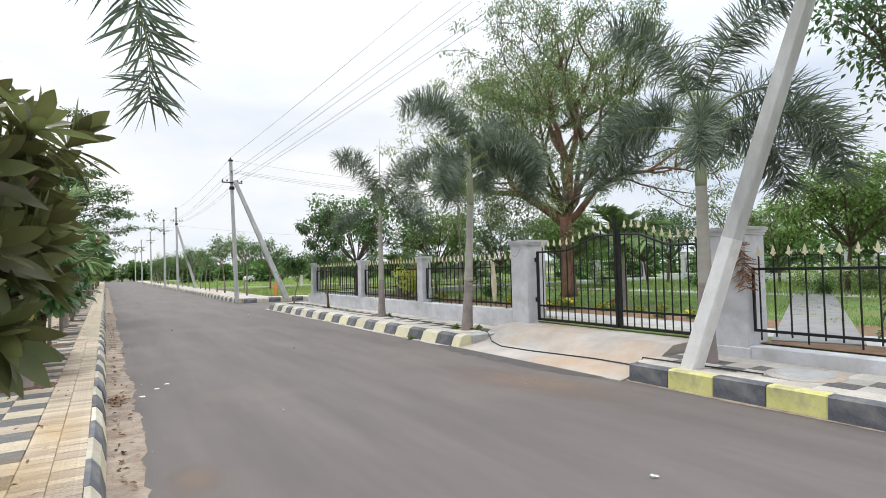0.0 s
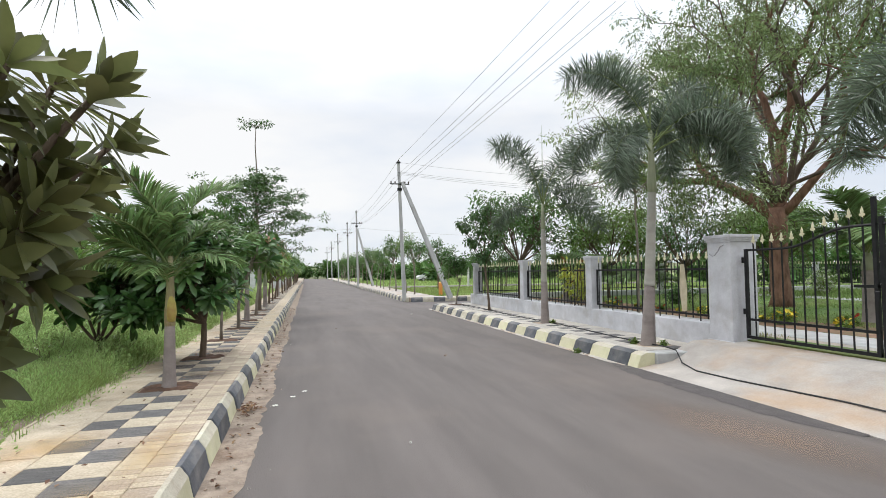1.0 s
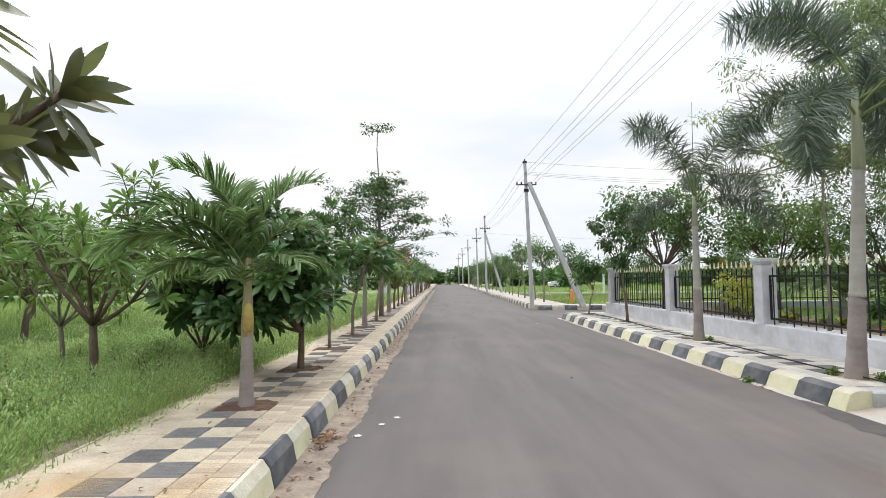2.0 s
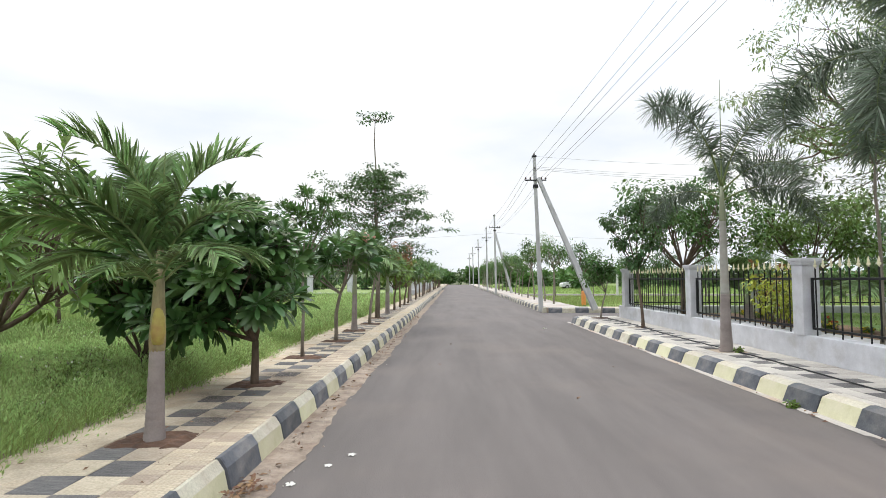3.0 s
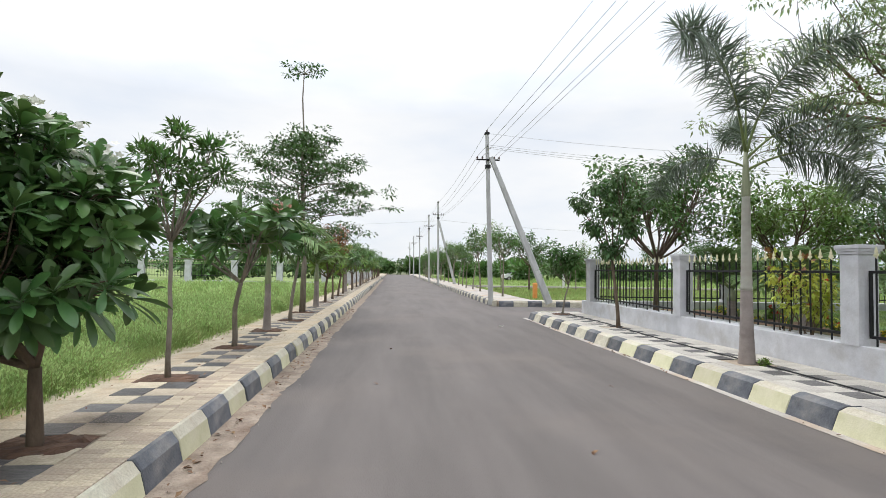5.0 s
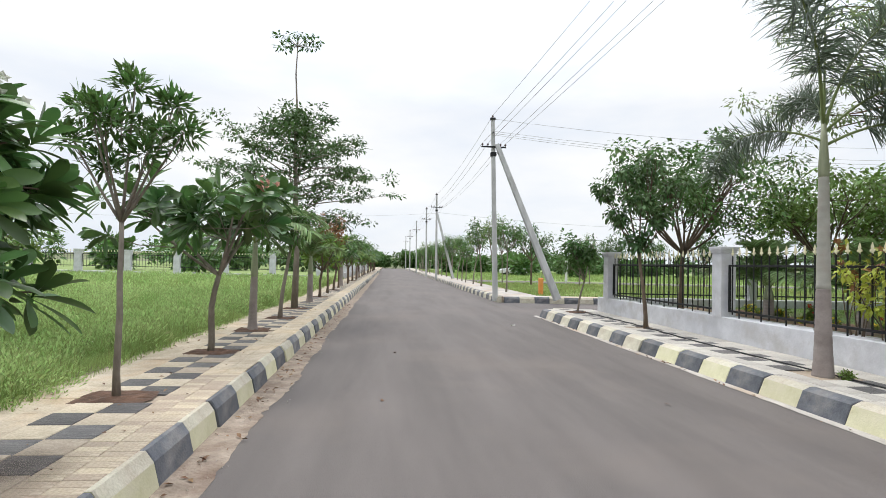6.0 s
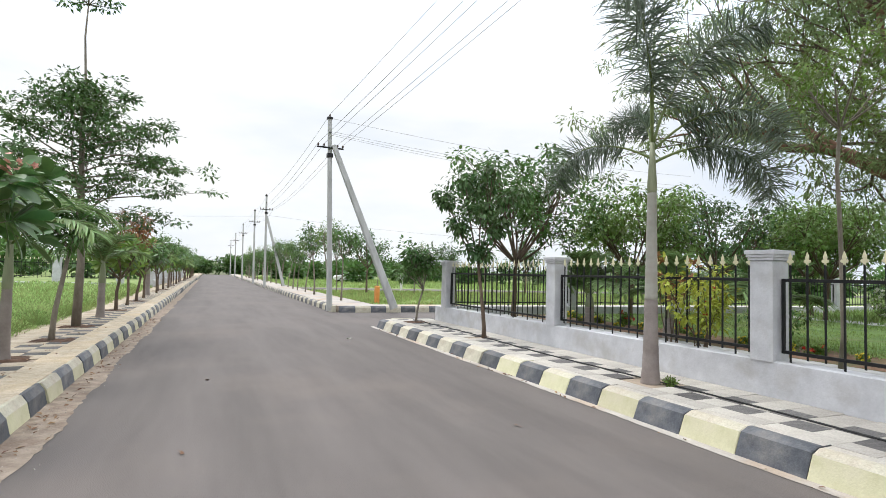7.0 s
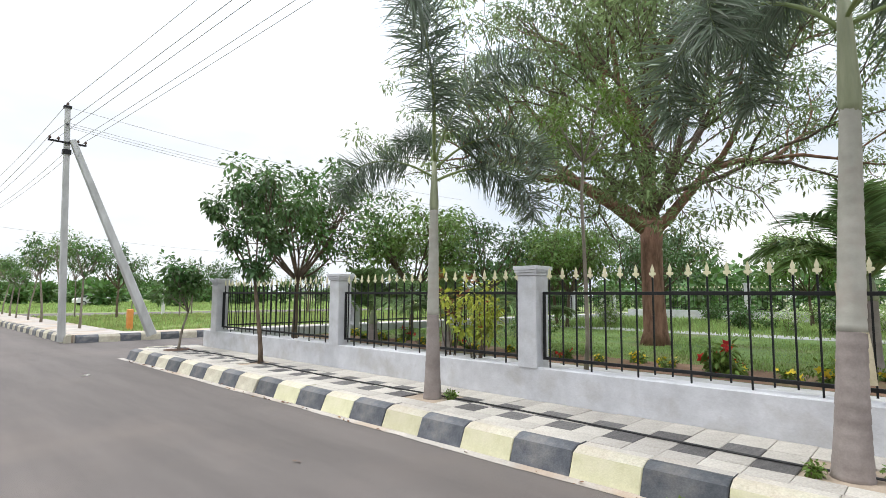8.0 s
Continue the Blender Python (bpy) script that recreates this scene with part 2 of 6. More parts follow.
CROWNSHAFT = material("green_crownshaft", (0.20, 0.225, 0.135), (0.33, 0.345, 0.225), 0.5, 3, 0.1, 30, stretch=(3, 3, 0.5))
SHEATH = material("yellow_brown_leaf_sheath", (0.24, 0.205, 0.12), (0.42, 0.38, 0.20), 0.7, 5, 0.3, 30, stretch=(3, 3, 0.6), stain=(0.27, 0.135, 0.075), stain_scale=4.0, stain_amount=0.9)
BOOT = material("yellow_red_leaf_base", (0.40, 0.33, 0.07), (0.50, 0.42, 0.12), 0.6, 3, 0.1, 30, stain=(0.30, 0.12, 0.07), stain_scale=3.5, stain_amount=0.9)
RACHIS = material("palm_rachis", (0.13, 0.18, 0.06), (0.22, 0.27, 0.10), 0.5, 4, 0)
FLOWER_WHITE = material("white_petal", (0.72, 0.71, 0.62), (0.82, 0.81, 0.76), 0.6, 4, 0, through_light=0.2)
FLOWER_RED = material("red_petal", (0.50, 0.025, 0.018), (0.62, 0.06, 0.03), 0.55, 6, 0, spread=0.2, island=True, through_light=0.2)
FLOWER_PINK = material("pink_petal", (0.62, 0.26, 0.22), (0.72, 0.40, 0.34), 0.55, 6, 0, spread=0.2, island=True, through_light=0.2)
FLOWER_YELLOW = material("yellow_petal", (0.70, 0.52, 0.03), (0.80, 0.64, 0.08), 0.55, 6, 0, spread=0.2, island=True, through_light=0.2)
ORANGE_PAINT = material("orange_paint", (0.60, 0.22, 0.05), (0.70, 0.30, 0.09), 0.6, 6, 0.1, 40)
CAR_WHITE = material("white_car_paint", (0.72, 0.72, 0.73), (0.78, 0.78, 0.79), 0.2, 3, 0, spec=0.6)
CAR_GLASS = material("dark_car_glass", (0.02, 0.022, 0.025), (0.035, 0.037, 0.04), 0.08, 3, 0, spec=0.6)
TYRE = material("tyre_rubber", (0.015, 0.015, 0.016), (0.03, 0.03, 0.03), 0.85, 20, 0.1, 60)
CLOTH = material("faded_cream_sheath", (0.44, 0.37, 0.25), (0.60, 0.53, 0.38), 0.9, 8, 0.3, 30)
HOUSE_PALE = material("pale_render", (0.50, 0.50, 0.50), (0.62, 0.62, 0.62), 0.9, 0.8, 0.1, 20)


def patch_material(name, colour, amount=1.15):
    """Dust or another colour that thins out towards its edge: a round patch broken up by noise."""
    m = bpy.data.materials.new(name)
    m.use_nodes = True
    n, l = m.node_tree.nodes, m.node_tree.links
    b = n["Principled BSDF"]
    b.inputs["Base Color"].default_value = (*colour, 1)
    b.inputs["Roughness"].default_value = 0.95
    tc = n.new("ShaderNodeTexCoord")
    ball = n.new("ShaderNodeTexGradient")
    ball.gradient_type = "SPHERICAL"
    l.new(tc.outputs["Object"], ball.inputs["Vector"])
    no = n.new("ShaderNodeTexNoise")
    no.inputs["Scale"].default_value, no.inputs["Detail"].default_value = 2.4, 6
    l.new(tc.outputs["Object"], no.inputs["Vector"])
    mu = n.new("ShaderNodeMath")
    mu.operation = "MULTIPLY"
    l.new(ball.outputs["Fac"], mu.inputs[0])
    l.new(no.outputs["Fac"], mu.inputs[1])
    sc = n.new("ShaderNodeMath")
    sc.operation = "MULTIPLY"
    sc.use_clamp = True
    sc.inputs[1].default_value = amount
    l.new(mu.outputs["Value"], sc.inputs[0])
    tr = n.new("ShaderNodeBsdfTransparent")
    mx = n.new("ShaderNodeMixShader")
    l.new(sc.outputs["Value"], mx.inputs["Fac"])
    l.new(tr.outputs["BSDF"], mx.inputs[1])
    l.new(b.outputs["BSDF"], mx.inputs[2])
    l.new(mx.outputs["Shader"], n["Material Output"].inputs["Surface"])
    return m


DUST = patch_material("orange_dust", (0.28, 0.195, 0.14), 0.85)
OCHRE = patch_material("ochre_stain", (0.50, 0.33, 0.13), 0.7)
DARK_PATCH = patch_material("dark_brown_patch", (0.13, 0.10, 0.08))

# ---- mesh builders ----
class Shape:
    """Vertices and faces of one mesh, with a material slot for each face."""

    def __init__(self):
        self.v, self.f, self.s = [], [], []

    def add(self, verts, faces, slot=0):
        base = len(self.v)
        self.v.extend(tuple(p) for p in verts)
        self.f.extend(tuple(base + i for i in face) for face in faces)
        self.s.extend([slot] * len(faces))
        return self

    def box(self, x0, x1, y0, y1, z0, z1, cut=0.0, slot=0):
        """A box whose upper edges are cut by a chamfer."""
        c = cut
        if c <= 0:
            v = [(x, y, z) for z in (z0, z1) for x, y in ((x0, y0), (x1, y0), (x1, y1), (x0, y1))]
            return self.add(v, [(3, 2, 1, 0), (4, 5, 6, 7), (0, 1, 5, 4), (1, 2, 6, 5), (2, 3, 7, 6), (3, 0, 4, 7)], slot)
        v = [(x0, y0, z0), (x1, y0, z0), (x1, y1, z0), (x0, y1, z0)]
        v += [(x0, y0, z1 - c), (x1, y0, z1 - c), (x1, y1, z1 - c), (x0, y1, z1 - c)]
        v += [(x0 + c, y0 + c, z1), (x1 - c, y0 + c, z1), (x1 - c, y1 - c, z1), (x0 + c, y1 - c, z1)]
        f = [(3, 2, 1, 0), (8, 9, 10, 11)]
        for k in range(4):
            j = (k + 1) % 4
            f += [(k, j, 4 + j, 4 + k), (4 + k, 4 + j, 8 + j, 8 + k)]
        return self.add(v, f, slot)

    def tube(self, path, radii, sides=8, slot=0, squash=1.0):
        """A tapered tube along a path, closed at both ends."""
        path = [Vector(p) for p in path]
        rings, ref = [], None
        for k, p in enumerate(path):
            d = (path[min(k + 1, len(path) - 1)] - path[max(k - 1, 0)]).normalized()
            if ref is None:
                ref = Vector((1, 0, 0)) if abs(d.x) < 0.8 else Vector((0, 1, 0))
            a = (ref - d * ref.dot(d)).normalized()
            b = d.cross(a)
            ref = a
            rings.append([p + radii[k] * (math.cos(t) * a + math.sin(t) * squash * b) for t in (2 * math.pi * j / sides for j in range(sides))])
        v = [q for ring in rings for q in ring] + [path[0], path[-1]]
        f = []
        for k in range(len(rings) - 1):
            for j in range(sides):
                i = (j + 1) % sides
                f.append((k * sides + j, k * sides + i, (k + 1) * sides + i, (k + 1) * sides + j))
        n, last = len(rings) * sides, (len(rings) - 1) * sides
        f += [(n, (j + 1) % sides, j) for j in range(sides)] + [(n + 1, last + j, last + (j + 1) % sides) for j in range(sides)]
        return self.add(v, f, slot)

    def mesh(self, name, *mats, smooth=False):
        me = bpy.data.meshes.new(name)
        me.from_pydata(self.v, [], self.f)
        for m in mats:
            me.materials.append(m)
        if len(mats) > 1:
            me.polygons.foreach_set("material_index", self.s)
        if smooth:
            me.polygons.foreach_set("use_smooth", [True] * len(me.polygons))
        me.update()
        return me


def link(name, me, parent=None, at=None, label=""):
    ob = new(name, me)
    if parent is not None:
        ob.parent = parent
    if at is not None:
        ob.matrix_basis = at
    if label:
        ob["label"] = label
    return ob


def part(name, shape, mat, parent, label="", smooth=False, at=None):
    return link(name, shape.mesh(name, *(mat if isinstance(mat, tuple) else (mat,)), smooth=smooth), parent, at, label)


def thing(name, x, y, z, label, category, group="", kind="", turn=0.0):
    ob = new(name)
    ob.empty_display_size = 0.2
    ob.matrix_basis = pose(x, y, z, 0, 0, turn)
    return tagged(ob, label, category, group, kind)


def structure(name, shape, mat, label, category):
    return tagged(link(name, shape.mesh(name, *(mat if isinstance(mat, tuple) else (mat,)))), label, category, kind="structure")


def unit(a):
    return a / np.maximum(np.linalg.norm(a, axis=-1, keepdims=True), 1e-9)


def leaf_mesh(name, mat, P, D, N, length, width, profile=((0, 0.1), (0.45, 1.0), (1.0, 0.04)), droop=0.0, fold=0.25):
    """One mesh of many leaves: bases P, directions D, upper sides N; profile gives the half width along each leaf."""
    P, D, N = np.asarray(P, float), unit(np.asarray(D, float)), unit(np.asarray(N, float))
    count = len(P)
    L = np.broadcast_to(np.asarray(length, float), (count,))[:, None]
    W = np.broadcast_to(np.asarray(width, float), (count,))[:, None] / 2
    dr = np.broadcast_to(np.asarray(droop, float), (count,))[:, None]
    side = unit(np.cross(D, N))
    top = unit(np.cross(side, D))
    k = len(profile)
    down = np.array([0, 0, -1.0])
    if k == 3:
        # small leaves: two triangles folded along the midrib
        s = profile[1][0]
        mid, lift = P + D * L * s + down * dr * L * s * s, top * W * fold
        verts = np.stack([P, mid - side * W + lift, mid + side * W + lift, P + D * L + down * dr * L], 1)
        tris = (np.array([(0, 1, 3), (0, 3, 2)])[None] + (4 * np.arange(count))[:, None, None]).reshape(-1, 3)
        me = bpy.data.meshes.new(name)
        me.vertices.add(count * 4)
        me.vertices.foreach_set("co", verts.ravel())
        me.loops.add(tris.size)
        me.loops.foreach_set("vertex_index", tris.ravel().astype(np.int32))
        me.polygons.add(len(tris))
        me.polygons.foreach_set("loop_start", np.arange(0, tris.size, 3, dtype=np.int32))
        me.polygons.foreach_set("loop_total", np.full(len(tris), 3, dtype=np.int32))
        me.update(calc_edges=True)
        me.materials.append(mat)
        return me
    verts = np.empty((count, k, 3, 3))
    for j, (s, w) in enumerate(profile):
        mid = P + D * L * s + down * dr * L * s * s
        lift = top * W * w * fold
        verts[:, j, 0], verts[:, j, 1], verts[:, j, 2] = mid - side * W * w + lift, mid, mid + side * W * w + lift
    one = []
    for j in range(k - 1):
        a = 3 * j
        one += [(a, a + 1, a + 4, a + 3), (a + 1, a + 2, a + 5, a + 4)]
    faces = (np.array(one)[None] + (3 * k * np.arange(count))[:, None, None]).reshape(-1, 4)
    me = bpy.data.meshes.new(name)
    me.vertices.add(count * k * 3)
    me.vertices.foreach_set("co", verts.ravel())
    me.loops.add(faces.size)
    me.loops.foreach_set("vertex_index", faces.ravel().astype(np.int32))
    me.polygons.add(len(faces))
    me.polygons.foreach_set("loop_start", np.arange(0, faces.size, 4, dtype=np.int32))
    me.polygons.foreach_set("loop_total", np.full(len(faces), 4, dtype=np.int32))
    me.update(calc_edges=True)
    if k > 4:
        me.polygons.foreach_set("use_smooth", [True] * len(me.polygons))
    me.materials.append(mat)
    return me


def blade_mesh(name, mat, P, height, width, lean, rng):
    """One mesh of grass blades, a bent pointed strip each."""
    count = len(P)
    a = rng.uniform(0, 2 * np.pi, count)
    face = np.stack([np.cos(a), np.sin(a), np.zeros(count)], -1)
    b = a + rng.uniform(-2, 2, count)
    out = np.stack([np.cos(b), np.sin(b), np.zeros(count)], -1) * (lean * rng.uniform(0.2, 1.4, count) * height)[:, None]
    up = np.array([0, 0, 1.0])
    v = np.empty((count, 5, 3))
    w = width[:, None] * face / 2
    v[:, 0], v[:, 1] = P - w, P + w
    m = P + up * (0.55 * height)[:, None] + 0.3 * out
    v[:, 2], v[:, 3] = m + 0.75 * w, m - 0.75 * w
    v[:, 4] = P + up * (0.95 * height)[:, None] + out
    base = 5 * np.arange(count)[:, None]
    tris = np.concatenate([base + np.array([0, 1, 2]), base + np.array([0, 2, 3]), base + np.array([3, 2, 4])]).astype(np.int32)
    me = bpy.data.meshes.new(name)
    me.vertices.add(count * 5)
    me.vertices.foreach_set("co", v.ravel())
    me.loops.add(tris.size)
    me.loops.foreach_set("vertex_index", tris.ravel())
    me.polygons.add(len(tris))
    me.polygons.foreach_set("loop_start", np.arange(0, tris.size, 3, dtype=np.int32))
    me.polygons.foreach_set("loop_total", np.full(len(tris), 3, dtype=np.int32))
    me.update(calc_edges=True)
    me.materials.append(mat)
    return me


def sphere_dirs(rng, count):
    return unit(rng.normal(size=(count, 3)))


# ---- ground, road, fields ----
XL, XR = -0.65, 5.85          # feet of the two kerbs
KERB = 0.265                  # height of the pavements
FAR = 165.0                   # where the road ends

ground = Shape()
ground.box(-2500, 2500, -800, 4000, -0.6, -0.04)
structure("ground", ground, GROUND_MAT, "green and brown open land reaching the horizon", "ground")

road = Shape().box(XL - 0.05, XR + 0.05, -25, FAR, -0.035, 0.0)
road.box(XR + 0.05, 60, 26.75, 32.55, -0.035, 0.0)
road_ob = structure("road", road, ASPHALT, "worn grey-brown asphalt road with dusty stains", "road")

field = Shape().box(-140, -2.46, -25, FAR + 40, -0.035, 0.2)
structure("field_west", field, FIELD_MAT, "overgrown green building plot with tall grass", "field")
park = Shape().box(7.72, 34, -25, 26.0, -0.035, 0.45)
structure("park_ground", park, LAWN_MAT, "garden ground with lawn and bare red soil beds", "garden ground")
field_r = Shape().box(7.75, 120, 33.9, FAR + 40, -0.035, 0.2)
structure("field_east", field_r, FIELD_MAT, "grassy open plot beside the road", "field")


def ragged(name, x_in, x_out, wobble, y0, y1, z, mat, label, category, seed, step=0.12, kind="structure", taper=False):
    """A thin layer along the road with an uneven outer edge."""
    rng = np.random.default_rng(seed)
    s = Shape()
    ys = np.arange(y0, y1, step)
    e = x_out + wobble * (0.5 * rng.standard_normal(len(ys)) + np.sin(ys * 2.1 + seed) * 0.7 + np.sin(ys * 0.77) * 0.6)
    if taper:
        e = x_in + (e - x_in) * np.sin(np.pi * np.linspace(0.02, 0.98, len(ys))) ** 0.6
    v = [p for y, x in zip(ys, e) for p in ((x_in, y, z + 0.012), (0.5 * (x_in + x), y, z + 0.008), (x, y, z))]
    f = [q for k in range(len(ys) - 1) for q in ((3 * k, 3 * k + 1, 3 * k + 4, 3 * k + 3), (3 * k + 1, 3 * k + 2, 3 * k + 5, 3 * k + 4))]
    flip = x_out < x_in
    s.add(v, [tuple(reversed(q)) for q in f] if flip else f)
    return tagged(link(name, s.mesh(name, mat)), label, category, kind=kind)


ragged("gutter_west", XL + 0.001, -0.30, 0.035, -4, 90, 0.005, GUTTER, "crumbling sandy concrete gutter strip with litter", "gutter", 3)
ragged("gutter_east", XR - 0.14, XR - 0.245, 0.012, 11.4, 26.9, 0.005, CONCRETE, "thin sandy concrete strip at the kerb foot", "gutter", 5)
ragged("gutter_east_near", XR - 0.001, XR - 0.07, 0.012, -4, 7.0, 0.005, GUTTER, "thin sandy concrete strip at the kerb foot", "gutter", 6)
ragged("asphalt_patch", XR - 0.14, XR - 0.55, 0.07, 7.2, 11.9, 0.003, ASPHALT_DARK, "darker patched asphalt at the driveway's edge", "asphalt patch", 7, taper=True)


def blotch(name, x, y, rx, ry, z, mat, label, category, turn=0.0):
    """A flat patch of dust or another colour on the ground."""
    k = 24
    v = [(0, 0, 0)] + [(math.cos(2 * math.pi * j / k), math.sin(2 * math.pi * j / k), 0) for j in range(k)]
    s = Shape().add(v, [(0, 1 + j, 1 + (j + 1) % k) for j in range(k)])
    ob = tagged(link(name, s.mesh(name, mat)), label, category, kind="structure")
    ob.matrix_basis = pose(x, y, z, 0, 0, turn) @ Matrix.Diagonal((rx, ry, 1, 1))
    return ob


ragged("dirt_verge", -2.38, -2.80, 0.09, 3, 60, KERB - 0.016, GUTTER, "sandy dirt verge between pavement and grass", "verge", 9)


# ---- kerbs ----
PROFILES = {  # distance behind the kerb line and height: foot, front edge, upper edge, end of the paint, back
    "west": ((-0.040, -0.03), (0.006, 0.185), (0.064, KERB), (0.104, KERB)),
    "east": ((-0.165, -0.03), (-0.068, 0.224), (0.028, KERB), (0.085, KERB), (0.200, KERB)),
    "square": ((-0.030, -0.03), (-0.018, 0.245), (0.004, KERB), (0.14, KERB), (0.200, KERB)),
    "far": ((0.0, -0.03), (0.020, 0.195), (0.070, KERB), (0.200, KERB)),
}


def kerb_shape(length, side, profile):
    """One kerb stone along y from 0 to length; side -1: its road face looks to +x, 1: to -x. Slots: face, chamfer, bare top."""
    s = Shape()
    g = 0.004
    prof = list(PROFILES[profile])
    prof.append((prof[-1][0], -0.03))
    n = len(prof)
    rows = (g, g + 0.012, length - g - 0.012, length - g)          # worn, slightly rounded ends
    v = [(side * (a + (0.006 if e and 0 < i < n - 1 else 0)), y, z - (0.005 if e and 0 < i < n - 1 else 0))
         for y, e in zip(rows, (1, 0, 0, 1)) for i, (a, z) in enumerate(prof)]
    for r in range(3):
        for i in range(n - 1):
            a, b = r * n + i, (r + 1) * n + i
            face = (a, a + 1, b + 1, b)
            s.add(v, [face if side < 0 else tuple(reversed(face))], 0 if i == 0 else 1 if i < 3 else 2)
    ends = [tuple(range(n - 1, -1, -1)), tuple(range(3 * n, 4 * n))]
    s.add(v, ends if side < 0 else [tuple(reversed(q)) for q in ends], 0)
    return s


STONE = 0.66
KERB_MESH = {}
for side, profile in ((-1, "west"), (1, "east"), (1, "square"), (1, "far"), (-1, "far")):
    bare = KERB_CREAM if side < 0 else TILE_PALE
    KERB_MESH[side, profile, 0] = kerb_shape(STONE, side, profile).mesh("kerb_stone", KERB_BLACK, KERB_BLACK, bare)
    KERB_MESH[side, profile, 1] = kerb_shape(STONE, side, profile).mesh("kerb_stone", KERB_YELLOW, KERB_CREAM, bare)
    KERB_MESH[side, profile, 3] = kerb_shape(STONE, side, profile).mesh("kerb_stone", KERB_BRIGHT, KERB_BRIGHT, bare)
    KERB_MESH[side, profile, 2] = kerb_shape(STONE, side, profile).mesh("kerb_stone", KERB_CREAM, KERB_CREAM, bare)


def kerb_line(name, x, y0, count, side, first, label, turn=0.0, pale_after=30.0, profile="far", pitch=STONE):
    """A row of kerb stones, black and pale in turn."""
    line = tagged(new(name), label, "kerb", kind="structure")
    line.matrix_basis = pose(x, y0, 0, 0, 0, turn)
    rng = np.random.default_rng(int(abs(y0) * 10) + 7)
    for k in range(count):
        black = (k + first) % 2 == 0
        which = 0 if black else 3 if profile == "square" else (1 if y0 + k * pitch < pale_after else 2)
        ob = link("kerb_stone", KERB_MESH[side, profile, which], line)
        ob.matrix_basis = pose(rng.normal(0, 0.006), k * pitch, rng.normal(0, 0.004), 0, rng.normal(0, 0.5), rng.normal(0, 0.35)) @ Matrix.Diagonal((1, pitch / STONE, 1, 1))
    return line


kerb_line("kerb_west", XL, 12.10 - 22 * STONE, 190, -1, 1, "long kerb of black and pale yellow painted stones", profile="west")
east_line = kerb_line("kerb_east", XR, 11.37, 23, 1, 0, "kerb of black and pale yellow painted stones beside the park", profile="east", pale_after=19.5)
kerb_line("kerb_east_near", XR, 6.82 - 16 * 0.63, 16, 1, 1, "kerb of black and yellow painted stones before the driveway", profile="square", pitch=0.63)
kerb_line("kerb_east_far", XR - 0.22, 32.75, 190, 1, 1, "distant kerb of black and white painted stones", pale_after=0)
kerb_line("kerb_side_road", 6.2, 26.8, 2, 1, 1, "rounded kerb end at the side road", turn=-90)
kerb_line("kerb_side_far", XR - 0.22 + 0.3, 32.55, 40, -1, 0, "kerb of black and white painted stones along the side road", turn=-90, pale_after=0)
kerb_line("kerb_cross_road", 8.0, 52.0, 45, -1, 0, "distant kerb of black and white painted stones across the field", turn=-90, pale_after=0)

end_stone = link("kerb_stone", KERB_MESH[1, "east", 1], east_line)
end_stone.matrix_basis = pose(0, -0.30, 0) @ Matrix.Diagonal((1, 0.45, 1, 1))

# slabs under the pavements
slab = Shape().box(-2.46, XL - 0.104, -25, FAR, -0.035, KERB - 0.02)
slab_w = structure("pavement_west", slab, BED_MORTAR, "sandy pavement bed with cream and charcoal tiles", "pavement")
slab = Shape().box(XR + 0.199, 7.42, 11.32, 26.75, -0.035, KERB - 0.02)
slab_e = structure("pavement_east", slab, BED_MORTAR, "pavement of pale and charcoal tiles beside the park wall", "pavement")
structure("pavement_end", Shape().box(XR + 0.199, 7.42, 11.00, 11.32, -0.035, KERB - 0.004, 0.02), CONCRETE_GREY, "rough grey concrete end of the pavement at the driveway", "pavement")
slab = Shape().box(XR + 0.199, 7.42, -25, 6.88, -0.035, KERB - 0.02)
slab_n = structure("pavement_east_near", slab, BED_MORTAR, "pavement of pale and charcoal tiles before the driveway", "pavement")
slab = Shape().box(XR + 0.08, 7.75, 32.9, FAR, -0.035, KERB - 0.012)
slab.box(7.75, 60, 32.9, 33.9, -0.035, KERB - 0.012)
structure("pavement_far", slab, CONCRETE, "pale concrete pavement along the far plot", "pavement")

# driveway ramp up to the gate
ramp = Shape()
xs = [XR - 0.15, XR + 0.5, 7.0, 8.62]
zs = [0.012, 0.12, 0.40, 0.458]
v = [(x, y, z) for x, z in zip(xs, zs) for y in (6.88, 11.30)] + [(x, y, -0.03) for x in xs for y in (6.88, 11.30)]
f = []
for k in range(3):
    a, b = 2 * k, 2 * k + 2
    f += [(a, b, b + 1, a + 1), (a, a + 8, b + 8, b), (a + 1, b + 1, b + 9, a + 9)]
f += [(0, 1, 9, 8), (6, 14, 15, 7)]
ramp.add(v, f)
structure("driveway", ramp, CONCRETE, "pale concrete driveway ramp with orange dust stains", "driveway")

# ---- park wall with pillars ----
W0, W1 = 7.42, 7.72
plinth = Shape().box(W0, W1, 11.33, 26.1, -0.03, 0.70, 0.012)
structure("wall_park", plinth, WALL_WHITE, "low whitewashed plinth wall of the park fence", "wall")
plinth = Shape().box(W0, W1, -25, 5.92, -0.03, 0.45, 0.012)
structure("wall_park_near", plinth, WALL_WHITE, "low whitewashed plinth wall of the park fence", "wall")
plinth = Shape().box(W1 + 0.002, 34, 25.8, 26.1, -0.03, 0.70, 0.012)
structure("wall_park_side", plinth, WALL_WHITE, "low whitewashed plinth wall along the side road", "wall")
plinth = Shape().box(33.7, 34, -25, 25.798, -0.03, 0.95, 0.012)
structure("wall_park_back", plinth, WALL_WHITE, "low whitewashed wall at the back of the park", "wall")


